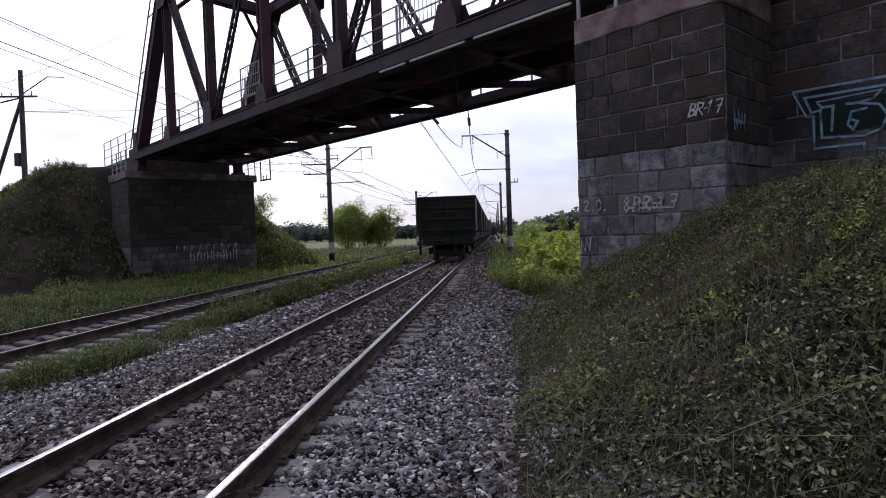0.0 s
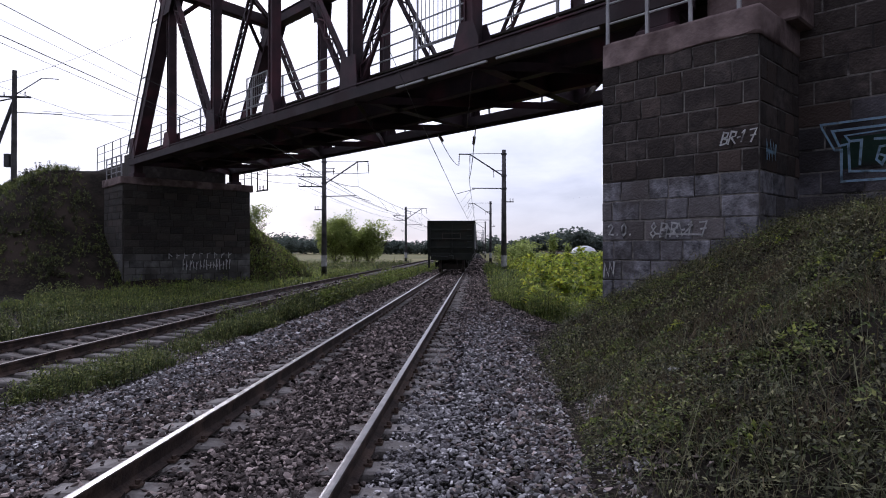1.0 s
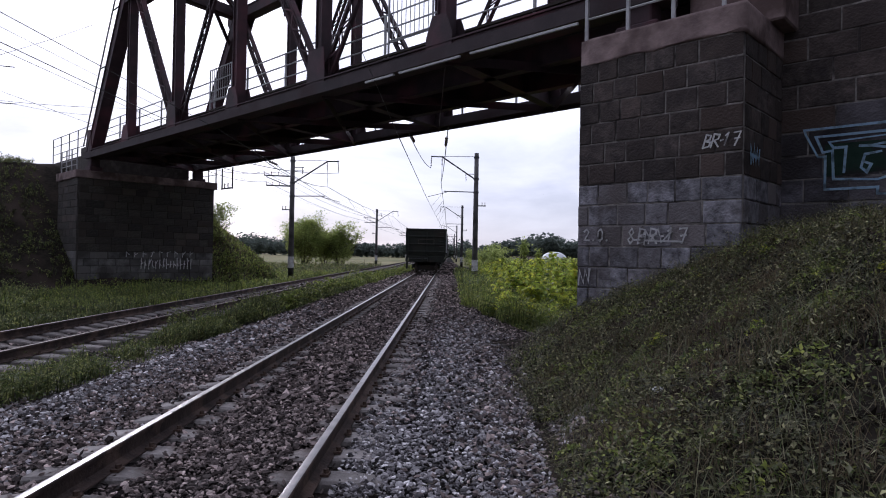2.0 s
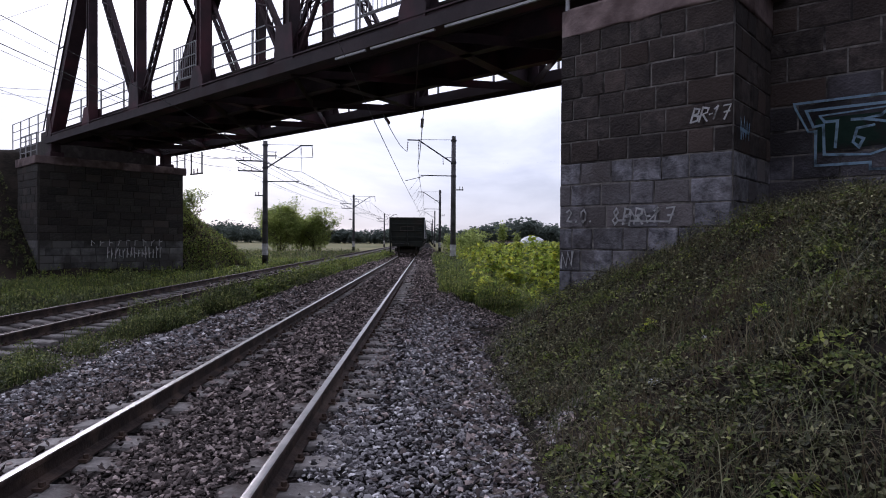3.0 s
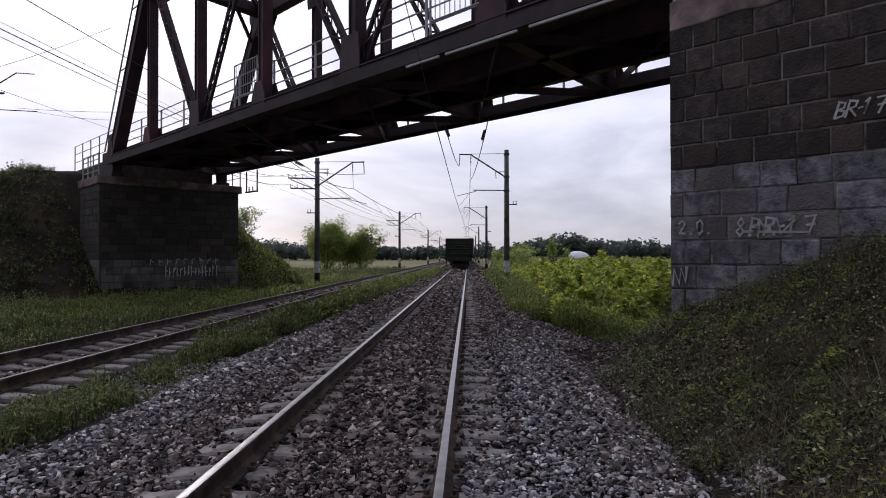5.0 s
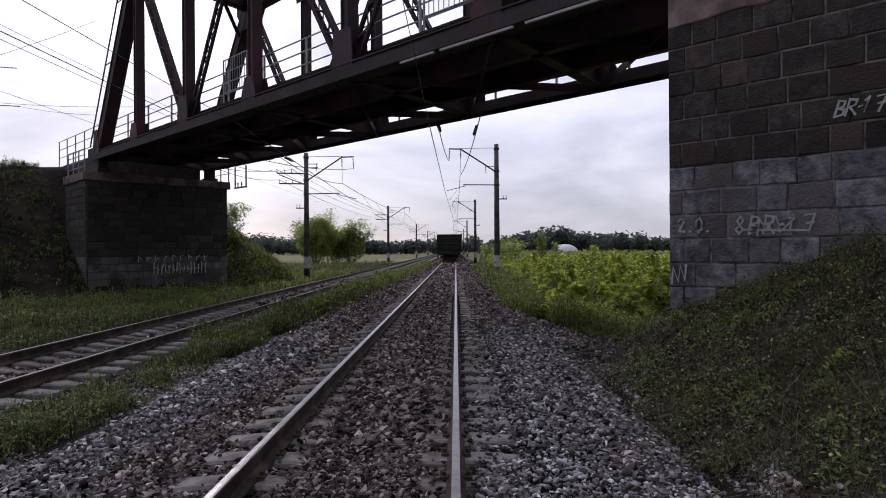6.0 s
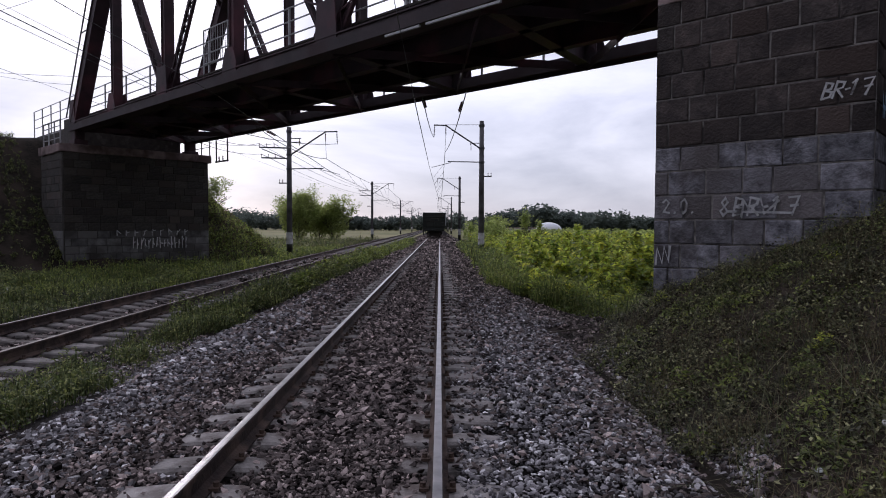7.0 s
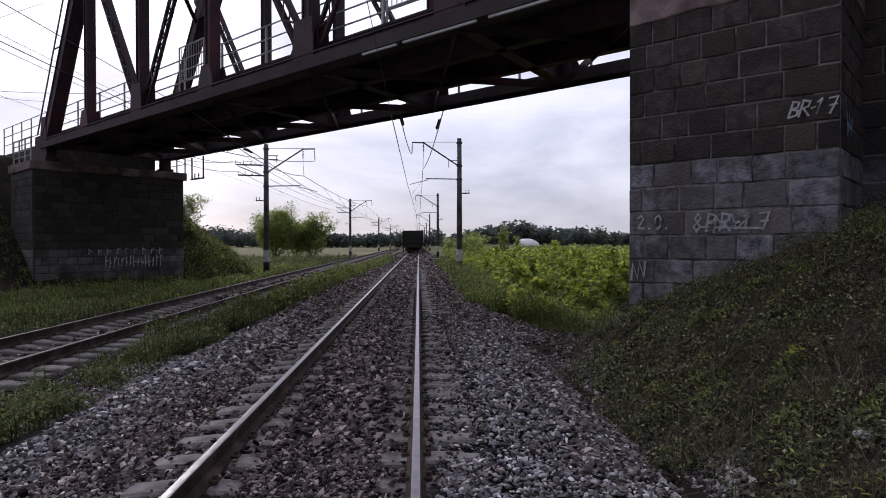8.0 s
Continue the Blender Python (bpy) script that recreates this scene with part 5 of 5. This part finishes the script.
x, y = spread(16000, 2.2, 9.0, 1.2, 13.0, patchy)
stuff(blade_mesh("bank_grass", on_ground(x, y, 0.02), 0.17, M_STEM, width=0.0045, lean=1.3), "thin pale grass stems on the bank", "grass")
x, y = spread(9000, 2.4, 9.0, 1.5, 13.0, bank_edge)
stuff(blade_mesh("dry_straw", on_ground(x, y), 0.15, M_DRY, width=0.006, lean=1.6), "dry straw lying on the bank", "grass")
x, y = spread(9000, 2.4, 9.0, 1.5, 13.0, bank_edge)
tagged(scatter("soil_clods", CHIP_V, CHIP_F, on_ground(x, y, 0.005), RNG.uniform(0.02, 0.075, len(x)), M_SOIL, flat=0.7), "crumbly clods of dark earth on the bank", "soil", kind="stuff")


def cushions(name, n, per, size, rise, mat, label, girth=(0.10, 0.34), x1=8.0):
    """Mounds of one kind of weed, each with its own girth and height."""
    cx, cy = spread(n, 2.7, x1, 1.6, 12.6, bank_edge)
    g = RNG.uniform(*girth, len(cx))
    k = np.repeat(np.arange(len(cx)), per)
    a, r = RNG.uniform(0, 6.283, len(k)), np.sqrt(RNG.random(len(k)))
    x, y = cx[k] + np.cos(a) * r * g[k], cy[k] + np.sin(a) * r * g[k]
    h = rise * (g[k] / girth[1]) * (1 - r * r) * RNG.uniform(0.5, 1.1, len(k)) + 0.015
    ok = outside_stone(x, y)
    stuff(leaf_mesh(name, (on_ground(x, y) + np.stack([0 * x, 0 * x, h], 1))[ok], size, mat, lift=0.3, slim=0.55), label)


cushions("broad_weeds", 340, 230, 0.036, 0.34, M_COVER, "mounded grey-green weeds on the bank", (0.14, 0.46))
cushions("broad_weeds", 110, 210, 0.040, 0.30, M_HERB, "mounded fresh green weeds on the bank", (0.14, 0.42))
x, y = spread(7000, 2.5, 9.0, 1.2, 13.0, patchy)
stuff(blade_mesh("trailing_stems", on_ground(x, y, 0.06), 0.34, M_STEM, width=0.005, lean=2.8), "long pale stems trailing over the bank", "grass")
cushions("broad_weeds", 60, 110, 0.044, 0.24, M_WEED, "fresh green mounded weeds on the bank")
cushions("broad_weeds", 20, 80, 0.040, 0.22, M_GOLD, "yellowing weeds on the bank", (0.08, 0.2))
cx, cy = spread(70, 2.9, 7.8, 2.4, 12.0)
k = RNG.integers(0, len(cx), 7000)
x, y = cx[k] + RNG.normal(0, 0.13, 7000), cy[k] + RNG.normal(0, 0.13, 7000)
ok = outside_stone(x, y)
stuff(blade_mesh("dry_straw", on_ground(x[ok], y[ok]), 0.24, M_DRY, width=0.006, lean=1.0), "tufts of dead straw-coloured grass", "grass")


def edge_weeds(n, x0, x1, y0, y1, h, leaf, label, keep=None, mats=None, gaps=-0.05):
    """Upright weeds: blades with leaves up their height."""
    x, y = spread(n, x0, x1, y0, y1, keep)
    thick = ripple(x, y, 1.0) + 0.7 * ripple(x, y, 2.6)
    ok = thick + RNG.uniform(-0.6, 0.6, len(x)) > gaps
    x, y, thick = x[ok], y[ok], thick[ok]
    g = on_ground(x, y)
    hh = h * RNG.uniform(0.5, 1.2, len(x)) * np.clip(0.75 + 0.55 * thick, 0.3, 1.6)
    stuff(blade_mesh("weeds", g, np.clip(hh, 0.06, None), (mats or (M_GRASS, M_WEED))[0], width=0.011 + 0.0004 * (y0 + y1) / 2, lean=0.35), label, "grass")
    k = RNG.integers(0, len(x), int(n * 1.25))
    p = g[k] + np.stack([RNG.normal(0, 0.05, len(k)), RNG.normal(0, 0.05, len(k)), np.clip(hh[k], 0.05, None) * RNG.uniform(0.1, 0.95, len(k))], 1)
    stuff(leaf_mesh("weeds", p, leaf, (mats or (M_GRASS, M_WEED))[1], lift=0.45, slim=0.35), label)


def strip(x, y):
    c = -3.80 + 0.035 * np.clip(y - 17, 0, 40) - 0.28 * np.clip(9 - y, 0, 2)
    return np.abs(x - c + 0.18 * ripple(x * 0 + 4, y, 1.3)) < 0.50 + 0.28 * ripple(x * 0, y, 0.9) + RNG.normal(0, 0.14, len(x))


edge_weeds(3500, -5.0, -2.2, -10.0, 4.0, 0.40, 0.075, "weeds growing in the strip between the tracks", strip, (M_GRASS, M_COVER))
edge_weeds(5000, -20.0, -7.7, -10.0, 9.0, 0.45, 0.11, "long grass beyond the second track", None, (M_GRASS, M_COVER))
edge_weeds(17000, -5.0, -2.2, 4.0, 15.0, 0.32, 0.055, "weeds growing in the strip between the tracks", strip, (M_GRASS, M_HERB), 0.1)
edge_weeds(19000, -5.0, -1.4, 15.0, 30.0, 0.54, 0.08, "weeds growing in the strip between the tracks", strip, (M_GRASS, M_HERB), 0.05)
edge_weeds(12000, -4.6, -1.6, 30.0, 70.0, 0.66, 0.13, "taller yellowing weeds between the tracks", strip, (M_GRASS, M_WEED))
edge_weeds(12000, -17.0, -7.7, 22.0, 40.0, 0.34, 0.10, "fresh green grass by the far abutment", lambda x, y: ground_z(x, y) < 1.0, (M_WEED, M_WEED), -0.2)
edge_weeds(24000, -17.0, -7.7, 9.0, 30.0, 0.36, 0.08, "low rough grass beyond the second track", lambda x, y: ground_z(x, y) < 0.6, (M_GRASS, M_HERB))
edge_weeds(12000, -17.0, -7.9, 9.0, 30.0, 0.80, 0.10, "clumps of tall weeds beyond the second track", lambda x, y: (ground_z(x, y) < 0.6) & (ripple(x + 1.0, y + 2.0, 0.55) > 0.42), (M_GRASS, M_HERB), -1.2)
edge_weeds(11000, -16.0, -7.7, 30.0, 60.0, 0.50, 0.15, "long grass beyond the second track", lambda x, y: ground_z(x, y) < 1.2, (M_GRASS, M_WEED))
def slope(x, y):
    return (ground_z(x, y) > 0.0) & (-SU * x + CU * y < 15)


edge_weeds(34000, -46.0, -9.0, 18.0, 46.0, 0.36, 0.11, "rough weeds on the embankment slope", slope, (M_GRASS, M_HERB), -0.35)
# these clumps carry the slope's shade in their leaf colour
edge_weeds(9000, -46.0, -9.0, 18.0, 46.0, 0.75, 0.13, "clumps of taller weeds on the embankment slope, coloured dark for its shade", lambda x, y: slope(x, y) & (ripple(x, y + 5.0, 0.5) > 0.35), (M_GRASS, M_SHADE_WEED), -1.2)
edge_weeds(16000, -56.0, -20.0, 24.0, 56.0, 0.42, 0.10, "paler grass along the top of the embankment", lambda x, y: (ground_z(x, y) > 5.2) & (-SU * x + CU * y < 15), (M_GRASS, M_HERB), -0.6)
edge_weeds(15000, -22.0, -9.0, 33.0, 52.0, 0.34, 0.16, "bushy weeds on the slope behind the abutment", lambda x, y: (ground_z(x, y) > -0.3) & (-SU * x + CU * y > 18.5), (M_STEM, M_WEED), -1.2)
edge_weeds(9000, -22.0, -9.0, 33.0, 52.0, 0.30, 0.15, "dead stalks on the slope behind the abutment", lambda x, y: (ground_z(x, y) > -0.3) & (-SU * x + CU * y > 18.5), (M_DRY, M_DRY), -0.2)
edge_weeds(8000, -30.0, -8.0, 60.0, 95.0, 0.7, 0.25, "rough pale grass at the field's edge", None, (M_STEM, M_HERB))
def tall_field(n, x0, x1, y0, y1, h, leaf, per, label, mats, keep, girth=0.26):
    """Bushy weeds, each a stem with its own cloud of leaves, denser and yellower towards the top."""
    x, y = spread(n, x0, x1, y0, y1, keep)
    g = on_ground(x, y)
    hh = h * RNG.uniform(0.5, 1.15, len(x)) * (0.86 + 0.30 * ripple(x, y, 0.45) + 0.25 * ripple(x, y, 1.3))
    stuff(blade_mesh("tall_weeds", g, hh, M_WEED, width=0.02, lean=0.12), label)
    for m, share, lo in ((mats[0], 0.45, 0.2), (mats[1], 0.55, 0.62)):
        k = RNG.integers(0, len(x), int(len(x) * per * share))
        f = RNG.uniform(lo, 1.0, len(k))
        r = girth * np.sqrt(np.clip(1.15 - f, 0.05, 1))
        p = g[k] + np.stack([RNG.normal(0, 1, len(k)) * r, RNG.normal(0, 1, len(k)) * r, hh[k] * f * 1.04], 1)
        stuff(leaf_mesh("tall_weeds", p, leaf, m, lift=0.25, slim=0.62), label)


# verge ahead on the bank's side: grass, then tall goldenrod
def verge(x, y):
    return (x > 2.35 + 0.25 * ripple(x * 0, y, 0.7) + 0.9 * (1 - smooth_step(18.0, 22.0, y))) & (y > 18.4 - 0.18 * (x - 3) + 0.4 * ripple(x, y * 0, 1.1))


edge_weeds(19000, 2.1, 8.5, 16.5, 27.0, 0.70, 0.10, "knee-high green grass beside the ballast", lambda x, y: verge(x, y) & (x < 4.9 + 0.28 * (y - 15)), (M_HERB, M_WEED))
tall_field(80, 3.3, 6.0, 19.0, 23.0, 0.85, 0.13, 70, "leafy light green weeds beside the ballast", (M_WEED, M_GOLD), None, 0.2)
tall_field(70, -3.7, -2.9, 20.0, 40.0, 0.72, 0.12, 60, "leafy yellowing weeds between the tracks", (M_HERB, M_WEED), None, 0.18)
edge_weeds(9000, 2.1, 5.0, 27.0, 60.0, 0.70, 0.15, "knee-high green grass beside the ballast", verge)
edge_weeds(15000, 3.6, 14.0, 17.2, 21.6, 0.20, 0.07, "short bright grass before the goldenrod", lambda x, y: y > 18.0 + 0.6 * ripple(x, y, 0.9), (M_WEED, M_WEED), -0.5)
edge_weeds(14000, 2.6, 9.0, 12.6, 19.5, 0.16, 0.06, "short trampled grass by the abutment", lambda x, y: x > 4.4 + 0.6 * ripple(x, y, 1.2) + 0.5 * smooth_step(13.0, 15.0, y) - 1.2 * smooth_step(17.0, 19.0, y))


tall_field(640, 4.2, 20.0, 18.0, 36.0, 1.75, 0.19, 115, "dense stand of yellow-green goldenrod and tall weeds", (M_WEED, M_GOLD),
           lambda x, y: (x > 4.2 + 0.9 * (1 - smooth_step(18, 25, y))) & (y > 20.6 + 0.5 * ripple(x, y, 0.8)) & (ground_z(x, y) < 0.6), 0.21)
tall_field(2400, 4.4, 46.0, 36.0, 80.0, 1.4, 0.25, 40, "dense stand of yellow-green goldenrod and tall weeds", (M_WEED, M_GOLD), None, 0.27)
tall_field(2400, 6.0, 90.0, 80.0, 140.0, 1.5, 0.45, 22, "distant green thicket beyond the goldenrod", (M_WEED, M_TREE), None, 0.6)


def tree(x, y, h, spread_r, seed, leaf, n_leaf, label, mat=None, name="tree"):
    """Tapered trunk forking into limbs, with single leaves gathered in clumps round the limb ends."""
    rnd = random.Random(seed)
    g = float(ground_z(np.array([x]), np.array([y]))[0])
    t = tagged(empty(name, pose(x, y, g)), label, "tree", "trees by the line")
    bm = bmesh.new()
    tips = []

    def grow(p, d, n, r, lvl):
        q = p + d * n
        rod(bm, p, q, r, r * 0.62, 7)
        if lvl == 0:
            tips.append(q)
            return
        tips.append(p.lerp(q, 0.7))
        for i in range(4 if lvl > 1 else 3):
            a = rnd.uniform(0, 6.28)
            e = Vector((math.cos(a), math.sin(a), rnd.uniform(0.1, 1.1))).normalized()
            grow(p.lerp(q, rnd.uniform(0.45, 1.0)), (d * 0.55 + e * 0.8).normalized(), n * rnd.uniform(0.55, 0.8), r * 0.55, lvl - 1)

    k = 3 if spread_r > 1.6 else 1
    for i in range(k):
        a = 6.28 * i / k + rnd.uniform(0, 1)
        grow(Vector((0.15 * math.cos(a), 0.15 * math.sin(a), -0.2)), Vector((0.42 * math.cos(a) * (k > 1), 0.42 * math.sin(a) * (k > 1), 1)).normalized(), h * 0.36, h * 0.020, 3)
    part("trunk", bm, M_BARK, t)
    tp = np.array([q[:] for q in tips])
    s = np.array([spread_r / max(0.1, np.percentile(np.hypot(tp[:, 0], tp[:, 1]), 92)), 0, h / tp[:, 2].max()])
    tp = tp * np.array([s[0], s[0], s[2]])
    tp = tp[tp[:, 2] > h * 0.12]
    tp[:, 2] -= h * 0.06 * (tp[:, 2] < h * 0.5)
    g2 = np.random.default_rng(seed)
    pick = g2.integers(0, len(tp), n_leaf)
    body = g2.normal(0, 1, (n_leaf, 3))
    body *= (g2.uniform(0.2, 1.0, n_leaf) ** 0.4 / np.linalg.norm(body, axis=1))[:, None]
    body = body * np.array([spread_r * 0.95, spread_r * 0.95, h * 0.43]) + np.array([0, 0, h * 0.46])
    low = g2.random(n_leaf) < 0.4
    pts = tp[pick] + g2.normal(0, 0.055 * h, (n_leaf, 3)) * np.array([1, 1, 0.8])
    pts = np.where(low[:, None], body, pts)
    pts[:, 2] = np.clip(pts[:, 2], 0.25, h * 1.05)
    leaf_mesh("crown", pts, leaf, mat or M_TREE, t, lift=0.1, slim=0.6)
    return t


tree(-20.3, 96, 8.0, 3.1, 3, 0.30, 15000, "tall bushy green willow in the meadow")
tree(-15.3, 98, 6.6, 2.5, 5, 0.30, 9000, "green willow with a forked trunk in the meadow")
tree(-17.9, 99, 5.6, 2.2, 12, 0.30, 6000, "low green willow between two taller ones")
tree(-12.9, 40.6, 2.3, 0.8, 18, 0.13, 2200, "small leafy bush growing on the slope behind the abutment", name="bush")
tree(10.4, 74, 4.1, 0.45, 21, 0.24, 900, "slender light green sapling among the goldenrod", M_TREE)
tree(12.4, 76, 3.0, 0.35, 22, 0.24, 500, "slender light green sapling among the goldenrod", M_TREE)
for i, (bx, by, bh) in enumerate(((5.2, 62, 2.6), (6.5, 70, 3.2), (4.9, 84, 2.8), (8.8, 90, 3.0))):
    tree(bx, by, bh, 1.6, 40 + i, 0.25, 1200, "dark green bush beside the line", M_TREE, "bush")


def woods(name, xs_, ys_, hs_, label, per=120, leaf=1.25):
    """A far wood: overlapping crowns of leaf clumps."""
    n = len(xs_)
    k = np.repeat(np.arange(n), per)
    d = RNG.normal(0, 1, (len(k), 3))
    d /= np.linalg.norm(d, axis=1)[:, None]
    d *= RNG.uniform(0.45, 1.0, (len(k), 1))
    h = hs_[k]
    p = np.stack([xs_[k] + d[:, 0] * h * 0.42, ys_[k] + d[:, 1] * h * 0.42, -0.6 + h * 0.52 + d[:, 2] * h * 0.5], 1)
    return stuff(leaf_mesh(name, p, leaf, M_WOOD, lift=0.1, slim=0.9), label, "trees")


# far woods, with the haze painted into their leaves
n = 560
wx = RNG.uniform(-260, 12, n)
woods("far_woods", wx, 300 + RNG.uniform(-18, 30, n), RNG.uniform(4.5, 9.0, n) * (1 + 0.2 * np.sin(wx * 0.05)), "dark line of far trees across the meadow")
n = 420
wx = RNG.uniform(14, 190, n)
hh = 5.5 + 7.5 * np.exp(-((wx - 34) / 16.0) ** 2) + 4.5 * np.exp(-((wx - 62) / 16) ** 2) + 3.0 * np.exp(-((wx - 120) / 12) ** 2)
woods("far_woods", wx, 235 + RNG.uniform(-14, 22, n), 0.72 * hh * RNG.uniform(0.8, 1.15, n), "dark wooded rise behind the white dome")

# ---------------------------------------------------------------- far tent, marker stone, litter
dome = tagged(empty("dome_tent", pose(34.8, 197, -0.6)), "white hemispherical membrane tent with a blue skirt", "tent")
bm = bmesh.new()
bmesh.ops.create_uvsphere(bm, u_segments=28, v_segments=14, radius=1.0)
bmesh.ops.delete(bm, geom=[v for v in bm.verts if v.co.z < -0.01], context="VERTS")
for v in bm.verts:
    v.co = Vector((v.co.x * 4.0, v.co.y * 4.0, 1.0 + v.co.z * 2.5))
part("membrane", bm, M_DOME, dome, smooth=True)
part("skirt", one(rod, (0, 0, 0), (0, 0, 1.2), 4.04, n=28), M_DOME_BLUE, dome, "dark blue skirt")
shed = tagged(empty("low_shed", pose(27.5, 200, -0.6)), "low pale shed beside the dome tent", "shed")
part("wall", one(box, -6, -2, 0, 6, 2, 1.6), M_SHED, shed)
part("roof", one(box, -6.2, -2.2, 1.6, 6.2, 2.2, 1.85, 0.05), M_CONCRETE, shed)

gz = float(ground_z(np.array([5.15]), np.array([18.6]))[0])
stone = tagged(empty("marker_post", pose(5.15, 18.6, gz - 0.05)), "squat weathered concrete marker with a whitened top", "marker post")
part("shaft", one(box, -0.09, -0.09, 0, 0.09, 0.09, 0.22, 0.02), M_CONCRETE, stone)
part("top", one(box, -0.09, -0.09, 0.22, 0.09, 0.09, 0.29, 0.02), M_WHITE, stone, "whitewashed top")
for lx, ly, s in ((3.69, 6.95, 0.05), (4.3, 7.4, 0.04), (3.2, 6.9, 0.03)):
    lz = float(ground_z(np.array([lx]), np.array([ly]))[0])
    bm = bmesh.new()
    bmesh.ops.create_icosphere(bm, subdivisions=2, radius=s)
    rr = random.Random(int(lx * 100))
    for v in bm.verts:
        v.co *= rr.uniform(0.6, 1.2)
        v.co.z *= 0.6
    ob = tagged(part("litter", bm, M_LITTER), "crumpled pale plastic litter lying in the grass", "litter", "litter on the bank")
    ob.matrix_basis = pose(lx, ly, lz + s * 0.5)
cab = tagged(part("fallen_stick", one(rod, (2.2, 13.2, -0.2), (3.5, 13.9, -0.16), 0.018, 0.012, 6), M_BARK), "thin dark stick lying on the gravel", "stick")

# ---------------------------------------------------------------- masonry blocks
courses(near_abut, (A_U0, A_V0), "u", A_U1 - A_U0 + 0.052, 0.25, 5.0, 0.37, (0.37, 0.58), 2.84, 1)
courses(near_abut, (A_U1, A_V0), "v+", 1.9, 0.99, 5.0, 0.37, (0.37, 0.58), 2.84, 2)
courses(near_abut, (A_U1, 14.05), "u", 5.2, 1.3, 7.3, 0.40, (0.55, 0.95), 4.2, 3, None, BRICKS_DUST, 0.5)
courses(far_abut, (F_U1, 12.0), "v+", 6.95, -0.5, 4.98, 0.365, (0.50, 0.85), 1.5, 4, BRICKS_SOOT, BRICKS_BAND)
courses(far_abut, (F_U0, 12.0), "u", F_U1 - F_U0, -0.5, 4.98, 0.365, (0.50, 0.85), 1.5, 5, BRICKS_SOOT, BRICKS_BAND)


# ---------------------------------------------------------------- what moves
def motions():
    speed, start = 8.0, 33.2
    for k, wg in enumerate(TRAIN):
        walk(wg, [(t, pose(0, start + 13.92 * k + speed * t, 0)) for t in (0.0, 2.0, 4.0, 6.0, 8.0)])
    turn = -math.degrees(speed / 0.475)
    for wo in LAST_WHEELS:
        base = wo.matrix_basis.translation.copy()
        walk(wo, [(i / 15, pose(*base, turn * i / 15, 0, 0)) for i in range(121)])


motions()
